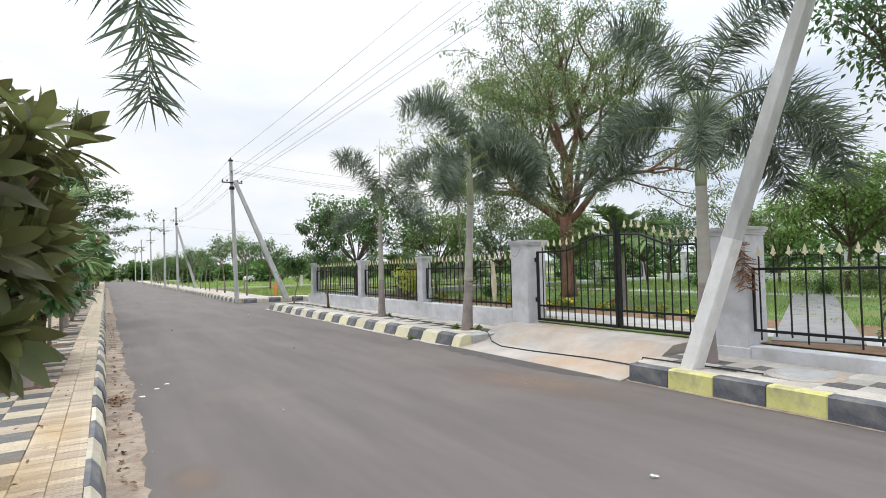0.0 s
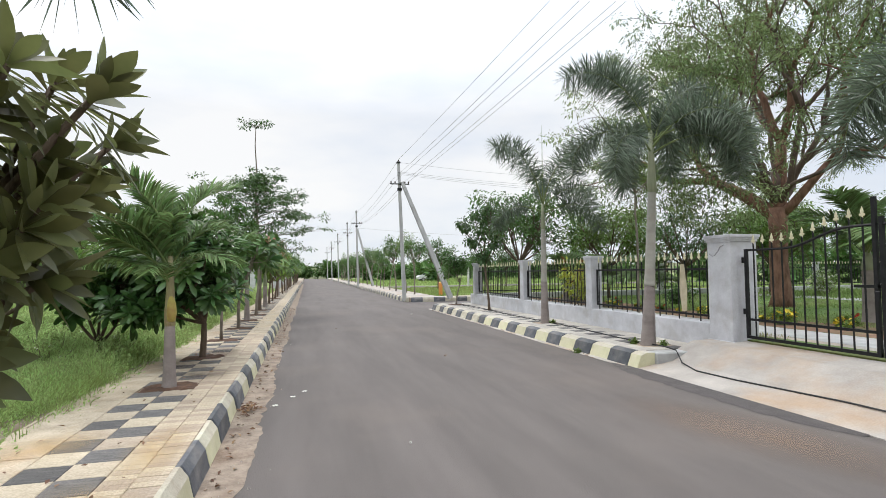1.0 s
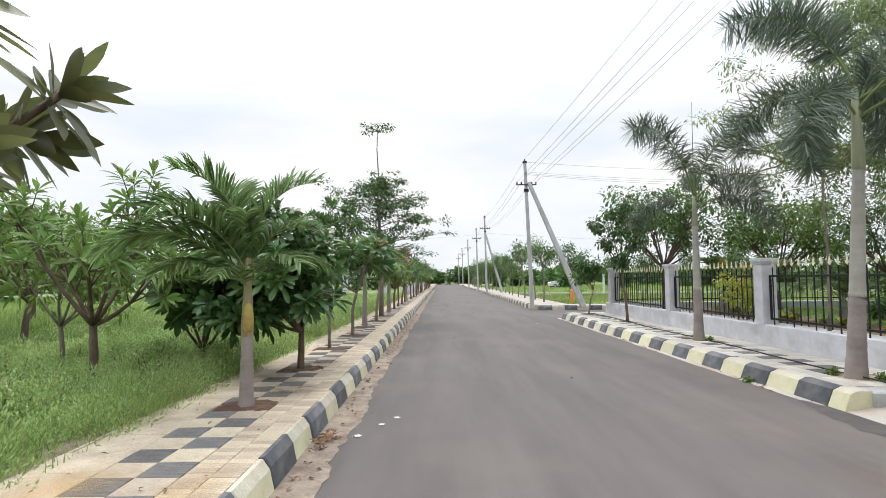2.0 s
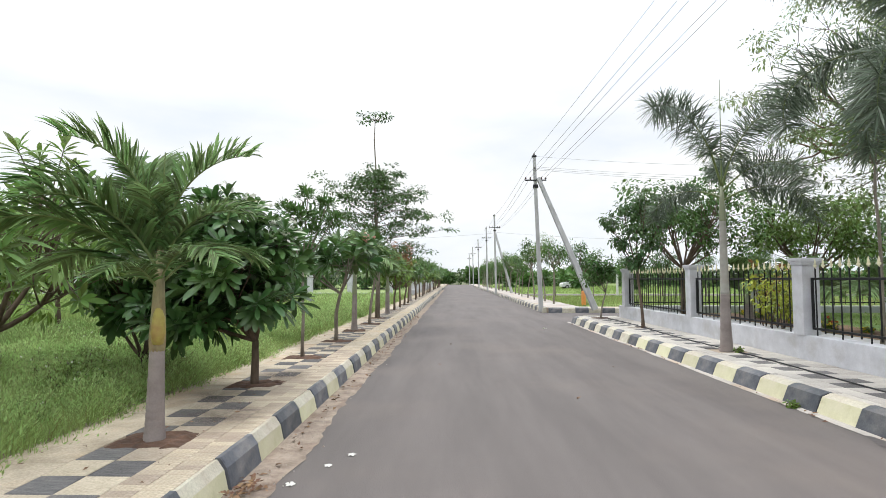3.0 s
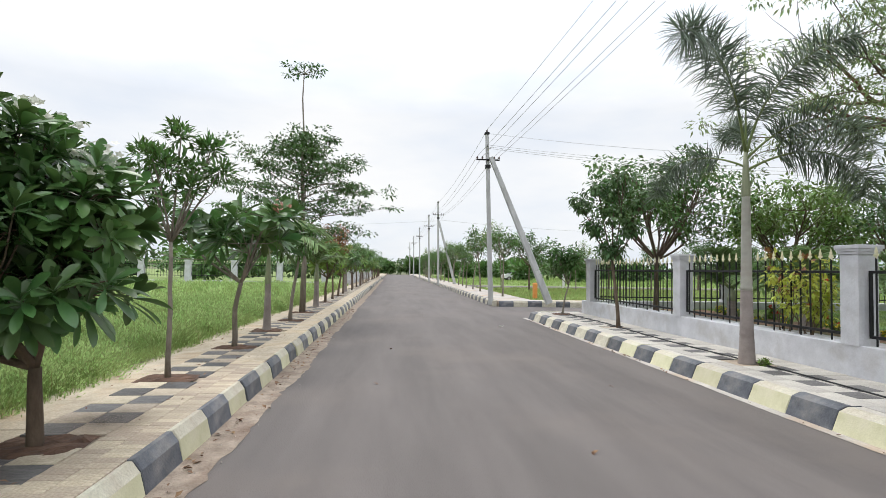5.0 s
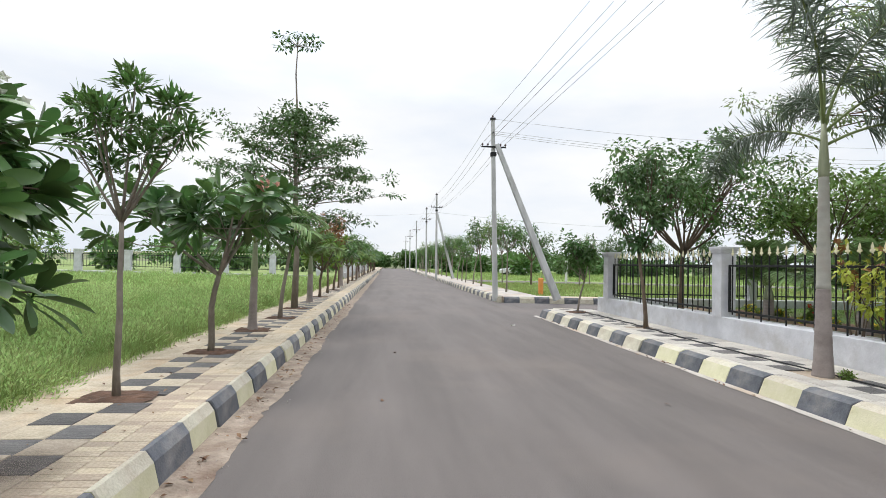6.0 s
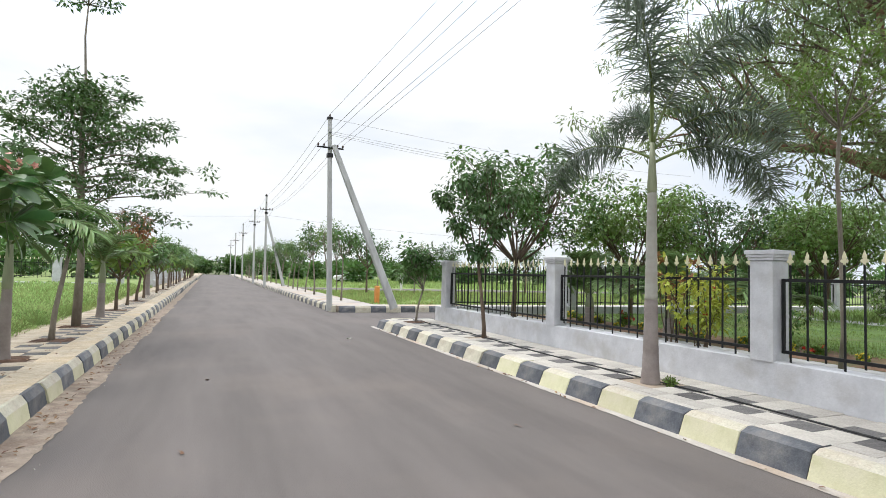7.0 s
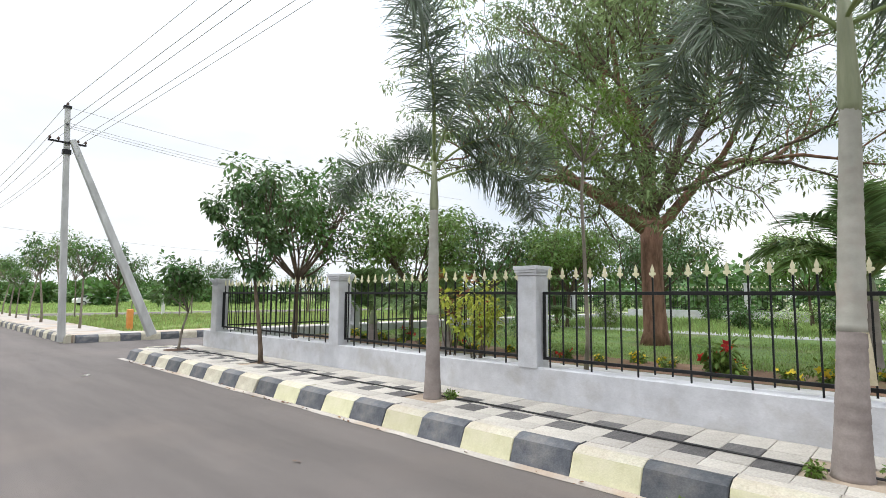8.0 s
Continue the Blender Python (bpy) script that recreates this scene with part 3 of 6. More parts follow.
def pillar(x, y, w, z0, z1, label, big=False):
    """A square plastered fence pillar with a stepped cap."""
    t = thing("gate_pillar" if big else "fence_pillar", x, y, z0, label, "pillar", "pillars of the park fence")
    h = z1 - z0
    part("shaft", Shape().box(-w / 2, w / 2, -w / 2, w / 2, 0, h - 0.13, 0.006), WALL_WHITE, t)
    cap = Shape()
    for k, (a, b, o) in enumerate(((0.128, 0.088, 0.018), (0.088, 0.052, 0.034), (0.052, 0.0, 0.048))):
        cap.box(-w / 2 - o, w / 2 + o, -w / 2 - o, w / 2 + o, h - a, h - b, 0.006)
    part("cap", cap, WALL_WHITE, t, "stepped plaster cap")
    if big:
        base = Shape().box(-w / 2 - 0.03, w / 2 + 0.03, -w / 2 - 0.03, w / 2 + 0.03, 0, 0.42, 0.012)
        part("base", base, WALL_WHITE, t)
    return t


PX = 7.55
pillar(PX, 15.60, 0.30, 0.69, 2.075, "slim whitewashed fence pillar with a stepped cap")
pillar(PX, 20.10, 0.30, 0.69, 2.075, "slim whitewashed fence pillar with a stepped cap")
pillar(PX, 25.45, 0.32, 0.69, 2.075, "whitewashed corner pillar of the park fence")
pillar(7.70, 11.05, 0.55, 0.0, 2.31, "stout cracked whitewashed gate pillar with a stepped cap", True)
pillar(7.70, 6.20, 0.55, 0.0, 2.24, "stout whitewashed gate pillar with a stepped cap", True)
pillar(PX, 1.6, 0.30, 0.44, 1.95, "slim whitewashed fence pillar with a stepped cap")
for k in range(5):
    pillar(12.4 + 4.9 * k, 25.95, 0.24, 0.69, 2.0, "slim whitewashed pillar of the side fence")
for k in range(9):
    pillar(33.85, 24.0 - 4.9 * k, 0.26, 0.94, 2.5, "whitewashed pillar at the back of the park")


def finial(shape, x, y, z, slot=0):
    """A small spear-shaped fleur finial, flat across x."""
    out = [(0, 0), (0.011, 0.0), (0.010, 0.028), (0.034, 0.034), (0.041, 0.054), (0.031, 0.068), (0.011, 0.058), (0.022, 0.088), (0.021, 0.104), (0.009, 0.138), (0, 0.165)]
    v = [(x + d, y + sgn * a, z + b) for d in (-0.006, 0.006) for sgn in (1, -1) for a, b in out]
    n = len(out)
    f = []
    for k in range(n - 1):
        f += [(k, k + 1, n + k + 1, n + k), (2 * n + k + 1, 2 * n + k, 3 * n + k, 3 * n + k + 1)]
        f += [(k + 1, k, 2 * n + k, 2 * n + k + 1), (n + k, n + k + 1, 3 * n + k + 1, 3 * n + k)]
    shape.add(v, f, slot)


BAR = Shape().box(-0.009, 0.009, -0.009, 0.009, 0, 1.0).mesh("bar", IRON)
fs = Shape()
finial(fs, 0, 0, 0)
FINIAL = fs.mesh("finial", GOLD)


def fence_panel(x, y0, y1, z0, z1, label, turn=0.0, count=None, tip=0.17, singles=True):
    """An iron fence panel along y (before the turn): two rails, end stiles, bars and gold finials."""
    t = thing("fence_panel", x, y0, 0, label, "fence", "panels of the park fence", turn=turn)
    w = y1 - y0
    part("top_rail", Shape().box(-0.016, 0.016, 0, w, z1 - 0.04, z1, 0.003), IRON, t)
    part("bottom_rail", Shape().box(-0.016, 0.016, 0, w, z0, z0 + 0.04, 0.003), IRON, t)
    for y in (0.0, w - 0.032):
        part("stile", Shape().box(-0.018, 0.018, y, y + 0.032, z0, z1, 0.003), IRON, t)
    n = count or max(3, round(w / 0.2))
    bars, tips = Shape(), Shape()
    for k in range(n):
        y = (k + 0.5) * w / n
        low = z0 - (0.12 if k % 3 == 1 else 0.05)
        if singles:
            link("bar", BAR, t, pose(0.0, y, low) @ Matrix.Diagonal((1, 1, z1 + tip - low, 1)))
            link("finial", FINIAL, t, pose(0.0, y, z1 + tip - 0.01))
        else:
            bars.box(-0.009, 0.009, y - 0.009, y + 0.009, low, z1 + tip)
            finial(tips, 0, y, z1 + tip - 0.01)
    if not singles:
        tagged(part("grille", bars, IRON, t), kind="stuff")
        tagged(part("crest", tips, GOLD, t, "small gold finials"), kind="stuff")
    return t


FENCE_LABEL = "black iron fence panel with pale gold finials on the plinth"
fence_panel(PX, 11.40, 15.43, 0.80, 1.72, FENCE_LABEL, count=20)
fence_panel(PX, 15.77, 19.93, 0.80, 1.72, FENCE_LABEL, count=21)
fence_panel(PX, 20.27, 25.27, 0.80, 1.72, FENCE_LABEL, count=25)
fence_panel(PX, 1.77, 5.90, 0.66, 1.61, FENCE_LABEL, count=20)
fence_panel(PX, -3.4, 1.44, 0.66, 1.61, FENCE_LABEL, count=24)
for k in range(5):
    fence_panel(7.75 + (4.77 if k else 0) + 4.9 * (k - 1 if k else 0), 25.95, 25.95 + (4.5 if k == 0 else 4.64), 0.80, 1.72,
                "black iron fence panel of the side fence", turn=-90, count=22, singles=False)
for k in range(8):
    fence_panel(33.85, 19.25 - 4.9 * k, 23.85 - 4.9 * k, 1.05, 2.05, "black iron fence panel at the back of the park", count=20, singles=False)


# ---- gate ----
def gate_leaf(y0, y1, rise, label, latch):
    """One leaf of the gate; its top rises in a curve towards the meeting post at y1."""
    g = thing("gate_leaf", 7.66, y0, 0, label, "gate", "leaves of the park gate")
    w = y1 - y0
    z0, zt = 0.49, 2.02

    def top(s):
        s = abs(s / w)
        return zt + 0.26 * (0.0 if s < 0.35 else 0.5 - 0.5 * math.cos(math.pi * min(1, (s - 0.35) / 0.5)))
    sgn = 1 if w > 0 else -1
    part("hinge_stile", Shape().box(-0.025, 0.025, min(0, sgn * 0.05), max(0, sgn * 0.05), z0, zt + 0.02), IRON, g)
    part("meeting_stile", Shape().box(-0.025, 0.025, min(w, w - sgn * 0.05), max(w, w - sgn * 0.05), z0, 2.38 + rise), IRON, g)
    part("bottom_rail", Shape().box(-0.02, 0.02, min(0, w), max(0, w), z0, z0 + 0.05), IRON, g)
    part("lower_rail", Shape().box(-0.016, 0.016, min(0, w), max(0, w), 0.80, 0.84), IRON, g)
    part("top_rail", Shape().tube([(0, w * k / 14, top(w * k / 14)) for k in range(15)], [0.022] * 15, 6), IRON, g, "curved top rail")
    n = 12
    for k in range(1, n):
        y = w * k / n
        link("bar", BAR, g, pose(0, y, z0 + 0.03) @ Matrix.Diagonal((1, 1, top(y) + 0.09 - z0, 1)))
        link("finial", FINIAL, g, pose(0, y, top(y) + 0.10))
    for z in (0.95, 1.85):
        part("hinge", Shape().box(-0.03, 0.03, min(-sgn * 0.05, 0), max(-sgn * 0.05, 0), z - 0.05, z + 0.05), IRON, g)
    if latch:
        part("lock_plate", Shape().box(-0.035, 0.035, w - sgn * 0.32 if sgn > 0 else w, w if sgn > 0 else w + 0.32, 1.42, 1.46), IRON, g, "black latch bar")
        part("padlock", Shape().box(-0.045, -0.02, w - 0.03, w + 0.03, 1.28, 1.38, 0.01), IRON, g)
    return g


gate_leaf(10.70, 8.47, 0.28, "tall black iron gate leaf with curved top, closed", True)
gate_leaf(6.52, 8.43, 0.0, "tall black iron gate leaf with curved top, closed", False)


# ---- trees and plants: builders ----
OBOVATE = ((0.0, 0.10), (0.2, 0.34), (0.42, 0.74), (0.62, 0.97), (0.8, 0.94), (0.93, 0.55), (1.0, 0.05))
POINTED = ((0.0, 0.10), (0.2, 0.45), (0.42, 0.88), (0.6, 1.0), (0.78, 0.78), (0.92, 0.34), (1.0, 0.02))
STRAP = ((0.0, 0.5), (0.3, 1.0), (0.7, 0.8), (1.0, 0.05))
SIMPLE = ((0.0, 0.12), (0.45, 1.0), (1.0, 0.04))


def wander(rng, start, heading, length, steps, bend, lift=0.0):
    """A crooked path from start."""
    p, d = np.array(start, float), unit(np.array(heading, float))
    out = [p.copy()]
    for _ in range(steps):
        d = unit(d + rng.normal(0, bend, 3) + np.array([0, 0, lift]))
        p = p + d * length / steps
        out.append(p.copy())
    return out, d


def grow(rng, start, heading, length, radius, depth, shape, tips, split=(2, 3), angle=0.6, shrink=0.72, bend=0.12, lift=0.05, sides=7, inner=False):
    """Forking limbs; the tips and their headings go into tips."""
    path, d = wander(rng, start, heading, length, 4, bend, lift)
    end = radius * (0.62 if depth else 0.35)
    shape.tube(path, [radius + (end - radius) * k / 4 for k in range(5)], sides)
    if depth == 0:
        tips.append((path[-1], d))
        return
    if depth <= 2:
        tips.append((path[2], d))
    if depth <= 3 and inner:
        tips.append((path[4], d))
    n = rng.integers(split[0], split[1] + 1)
    a0 = rng.uniform(0, 2 * np.pi)
    ref = np.array([1, 0, 0]) if abs(d[0]) < 0.8 else np.array([0, 1, 0])
    u = unit(np.cross(d, ref))
    w = np.cross(d, u)
    for k in range(n):
        a = a0 + 2 * np.pi * k / n + rng.normal(0, 0.3)
        t = angle * rng.uniform(0.7, 1.3)
        h = d * math.cos(t) + (u * math.cos(a) + w * math.sin(a)) * math.sin(t)
        grow(rng, path[-1], h, length * shrink * rng.uniform(0.8, 1.2), end * 0.95, depth - 1, shape, tips, split, angle, shrink, bend, lift, max(4, sides - 1), inner)


def puff(rng, tips, per, spread, flat=0.7, hang=-0.25):
    """Leaf bases scattered round the tips, with directions that lean outwards and down."""
    P, D, N = [], [], []
    for p, d in tips:
        off = sphere_dirs(rng, per) * rng.random((per, 1)) ** 0.45 * np.array([spread, spread, spread * flat])
        P.append(p + off)
        D.append(unit(off + 0.5 * spread * sphere_dirs(rng, per) + np.array([0, 0, hang * spread])))
        N.append(np.array([0, 0, 1.0]) + 0.55 * sphere_dirs(rng, per))
    return np.concatenate(P), np.concatenate(D), np.concatenate(N)


def lobed(rng, base, lobes, per_lobe, radius, shape, shell=0.6, lift=0.25, sides=6):
    """Limbs from base to the middle of each lobe and twigs on to points near its surface, which are returned as tips."""
    tips = []
    b = np.array(base, float)
    for cx, cy, cz, rx, ry, rz in lobes:
        c = np.array([cx, cy, cz], float)
        bow = (b + c) / 2 + np.array([0, 0, -0.12 * np.linalg.norm(c[:2] - b[:2])]) + rng.normal(0, 0.04, 3)
        path = [b * (1 - t) ** 2 + 2 * bow * t * (1 - t) + c * t * t for t in np.linspace(0, 1, 6)]
        shape.tube(path, [radius * (1 - 0.11 * k) for k in range(6)], sides)
        for d in sphere_dirs(rng, per_lobe):
            if d[2] < -0.55:
                d[2] = -d[2]
            f = rng.uniform(shell, 1.0)
            tip = c + d * f * np.array([rx, ry, rz])
            start = path[rng.integers(3, 6)]
            mid = (start + tip) / 2 + rng.normal(0, 0.03, 3)
            shape.tube([start, mid, tip], [radius * 0.34, radius * 0.24, radius * 0.14], 5)
            tips.append((tip, unit(d / np.array([rx, ry, rz]) + np.array([0, 0, lift]) / max(rz, 0.2))))
    return tips


def round_lobes(rng, stem, height, spread, n):
    """Lobes that together fill a round crown between stem and height."""
    out = []
    zc, rz = (stem + height) / 2, (height - stem) / 2
    for k in range(n):
        a = 2.4 * k + rng.uniform(0, 0.8)
        h = -0.75 + 1.45 * (k + 0.5) / n
        w = math.sqrt(max(0.05, 1 - h * h)) * rng.uniform(0.45, 0.7)
        q = spread * rng.uniform(0.40, 0.58)
        out.append((math.cos(a) * spread * w, math.sin(a) * spread * w, zc + rz * 0.62 * h, q, q, min(q, rz * 0.55)))
    return out


def rosettes(rng, tips, count, length, up=0.35):
    """Whorls of long leaves round the tips."""
    P, D, N, L = [], [], [], []
    for p, d in tips:
        d = unit(np.array(d) + np.array([0, 0, up]))
        ref = np.array([1, 0, 0]) if abs(d[0]) < 0.8 else np.array([0, 1, 0])
        u = unit(np.cross(d, ref))
        w = np.cross(d, u)
        k = np.arange(count)
        a = k * 2.39996 + rng.uniform(0, 6)
        tilt = np.radians(22 + 82 * (k / count)) + rng.normal(0, 0.20, count)
        out = np.cos(a)[:, None] * u + np.sin(a)[:, None] * w
        dirs = np.cos(tilt)[:, None] * d + np.sin(tilt)[:, None] * out
        P.append(np.array(p) - d * (0.10 * (k / count))[:, None])
        D.append(dirs)
        N.append(d - out * 0.3 + 0.12 * rng.normal(size=(count, 3)))
        L.append(length * (0.62 + 0.42 * np.sin(np.pi * (0.25 + 0.6 * k / count))) * rng.uniform(0.7, 1.2, count))
    return np.concatenate(P), np.concatenate(D), np.concatenate(N), np.concatenate(L)


def flower_heads(rng, spots, size, per):
    """Clusters of five-petalled flowers."""
    P, D, N = [], [], []
    for p in spots:
        for _ in range(per):
            c = np.array(p) + rng.normal(0, size * 1.4, 3) * np.array([1, 1, 0.5])
            n = unit(np.array([0, 0, 1.0]) + 0.8 * rng.normal(size=3))
            u = unit(np.cross(n, (0.3, 0.8, 0.1)))
            w = np.cross(n, u)
            for k in range(5):
                a = 2 * np.pi * k / 5
                P.append(c)
                D.append(np.cos(a) * u + np.sin(a) * w + 0.25 * n)
                N.append(n)
    return np.array(P), np.array(D), np.array(N)


def soil_ring(t, r, seed, z=-0.012):
    """Bare crumbly soil in the square planting hole round a stem."""
    rng = np.random.default_rng(seed)
    n, wx, wy = 9, r * 1.25, r * 0.95
    v = []
    for a in range(n):
        for b in range(n):
            rim = a in (0, n - 1) or b in (0, n - 1)
            u, w = 2 * a / (n - 1) - 1, 2 * b / (n - 1) - 1
            v.append((wx * u + rng.normal(0, 0.012), wy * w + rng.normal(0, 0.012), z + (0.010 if rim else 0.018 + 0.030 * rng.random())))
    f = [(a * n + b, (a + 1) * n + b, (a + 1) * n + b + 1, a * n + b + 1) for a in range(n - 1) for b in range(n - 1)]
    return part("soil", Shape().add(v, f), SOIL, t, "bare dark soil in the planting hole")


def plumeria(x, y, z, seed, label, stem, height, spread, tips_n, leaves, leaf_len, mat=PLUMERIA_LEAF, flowers=0, pink=False,
             lean=(0.0, 0.0), group="street trees", lobes=None, wide=0.33, bottom=None, bark=BARK_BROWN, thin=1.0, shift=(0.0, 0.0), blade=OBOVATE, kind_name="frangipani_tree", soil=True):
    """A frangipani or a tree of like habit: short stem, candelabra limbs, whorls of long leaves, flower heads."""
    rng = np.random.default_rng(seed)
    t = thing(kind_name, x, y, z, label, "tree", group)
    trunk, limbs = Shape(), Shape()
    path, d = wander(rng, (0, 0, -0.05), (lean[0], lean[1], 1), stem + 0.05, 5, 0.07, 0.05)
    r0 = (0.028 + 0.009 * height) * thin
    trunk.tube(path, [r0 * (1.15 - 0.35 * k / 5) for k in range(6)], 9)
    low = stem * 0.9 if bottom is None else bottom
    lobes = lobes or round_lobes(rng, low, height - leaf_len * 0.5, spread, 6)
    lobes = [(a + shift[0], b + shift[1], *rest) for a, b, *rest in lobes]
    tips = lobed(rng, path[-1], lobes, max(2, tips_n // len(lobes)), r0 * 0.62, limbs, 0.55, 0.35)
    part("trunk", trunk, bark, t, smooth=True)
    part("branchwork", limbs, bark, t, smooth=True)
    P, D, N, L = rosettes(rng, tips, leaves, leaf_len)
    link("crown", leaf_mesh("crown", mat, P, D, N, L, L * wide, blade, droop=0.2, fold=0.3), t, label="whorls of long leathery leaves")
    if flowers:
        top = sorted(tips, key=lambda q: -q[0][2] - 0.9 * q[0][0] + 0.5 * q[0][1])[:flowers]
        P, D, N = flower_heads(rng, [p + np.asarray(dd) * 0.13 for p, dd in top], 0.05, 8)
        link("blossom", leaf_mesh("blossom", FLOWER_PINK if pink else FLOWER_WHITE, P, D, N, 0.040, 0.030, SIMPLE), t,
             label="pink blossom heads" if pink else "white blossom heads")
    if soil:
        soil_ring(t, 0.27, seed)
    return t


def leafy_tree(x, y, z, seed, label, stem, height, spread, lobes_n=7, twigs=9, per=26, leaf=0.11, ratio=0.5, mat=TREE_LEAF, bark=BARK_BROWN, radius=0.06,
               puffs=0.3, flat=0.8, group="", soil=False, kind_name="broadleaf_tree", lean=(0, 0), lobes=None, crown_label="", hang=-0.25):
    """A broadleaved tree: stem, limbs into lobes of the crown, twigs, and single leaves."""
    rng = np.random.default_rng(seed)
    t = thing(kind_name, x, y, z, label, "tree", group)
    trunk, limbs = Shape(), Shape()
    path, d = wander(rng, (0, 0, -0.05), (lean[0], lean[1], 1), stem * 1.15 + 0.05, 6, 0.05, 0.06)
    trunk.tube(path, [radius * (1.25 if k == 0 else 1.0 - 0.35 * k / 6) for k in range(7)], 9)
    tips = lobed(rng, path[-1], lobes or round_lobes(rng, stem, height, spread, lobes_n), twigs, radius * 0.5, limbs, 0.35, 0.2)
    part("trunk", trunk, bark, t, smooth=True)
    part("branchwork", limbs, bark, t, smooth=True)
    P, D, N = puff(rng, tips, per, puffs, flat, hang)
    L = leaf * rng.uniform(0.7, 1.25, len(P))
    link("crown", leaf_mesh("crown", mat, P, D, N, L, L * ratio, SIMPLE, droop=0.15), t, label=crown_label)
    if soil:
        soil_ring(t, 0.27, seed)
    return t


def frond_mesh(rng, length, rise, sag, leaflets, leaf_len, leaf_wid, bushy, mat_leaf, twist=0.0, thick=0.018, bare=0.12, vee=0.5):
    """A palm frond that starts along +x and arches over; bushy: leaflets stand all round the rachis. Two meshes: rachis, leaflets."""
    n = 16
    pts, ang = [np.zeros(3)], rise
    for k in range(n):
        ang -= (sag / n) * (0.35 + 1.3 * (k / n))
        pts.append(pts[-1] + np.array([math.cos(ang), 0.03 * math.sin(k * 0.7 + twist), math.sin(ang)]) * length / n)
    pts = np.array(pts)
    rach = Shape().tube([tuple(p) for p in pts], [thick * (1.25 - 1.15 * k / n) for k in range(n + 1)], 5)
    s = np.sort(rng.uniform(bare, 1.0, leaflets))
    i = np.minimum((s * n).astype(int), n - 1)
    fr = (s * n - i)[:, None]
    P = pts[i] * (1 - fr) + pts[i + 1] * fr
    T = unit(pts[i + 1] - pts[i])
    side = np.tile(np.array([0, 1.0, 0]), (leaflets, 1))
    upv = unit(np.cross(T, side))
    upv = np.where(upv[:, 2:3] < 0, -upv, upv) if not bushy else upv
    if bushy:
        a = rng.uniform(0, 2 * np.pi, leaflets)
        out = np.cos(a)[:, None] * side + np.sin(a)[:, None] * upv
    else:
        sg = np.where(np.arange(leaflets) % 2 == 0, 1.0, -1.0)[:, None]
        out = sg * side + upv * vee * rng.uniform(0.5, 1.3, (leaflets, 1))
    D = unit(out + T * (0.42 if bushy else 0.75) + (0.26 if bushy else 0.10) * rng.normal(size=(leaflets, 3)))
    env = 0.35 + 0.65 * np.sin(np.pi * np.clip(0.12 + 0.80 * (s - bare) / (1 - bare), 0, 1)) ** 0.7
    L = leaf_len * env * rng.uniform(0.85, 1.12, leaflets)
    N = upv + 0.2 * rng.normal(size=(leaflets, 3))
    return rach.mesh("rachis", RACHIS, smooth=True), leaf_mesh("foliage", mat_leaf, P, D, N, L, leaf_wid, STRAP, droop=0.20 if bushy else 0.30, fold=0.35)


FOX = []
for k, (ln, rise, sag) in enumerate(((2.1, 1.38, 1.35), (2.1, 1.20, 1.75), (2.1, 0.85, 2.35), (2.0, 0.55, 2.2), (2.4, 1.05, 3.5), (2.1, 0.55, 2.5), (2.5, 1.02, 1.45))):
    rngf = np.random.default_rng(900 + k)
    FOX.append(frond_mesh(rngf, ln, rise, sag, 520, 0.46, 0.016, True, FOXTAIL_LEAF, k, 0.018, 0.24))
PAL = []
for k, (ln, rise, sag, vee) in enumerate(((1.35, 1.5, 1.45, 0.8), (1.35, 1.2, 1.6, 0.6), (1.45, 0.95, 1.7, 0.25), (1.45, 0.80, 1.6, 0.10))):
    rngf = np.random.default_rng(950 + k)
    PAL.append(frond_mesh(rngf, ln, rise, sag, 128, 0.50, 0.034, False, PALM_LEAF, k, 0.016, 0.16, vee))


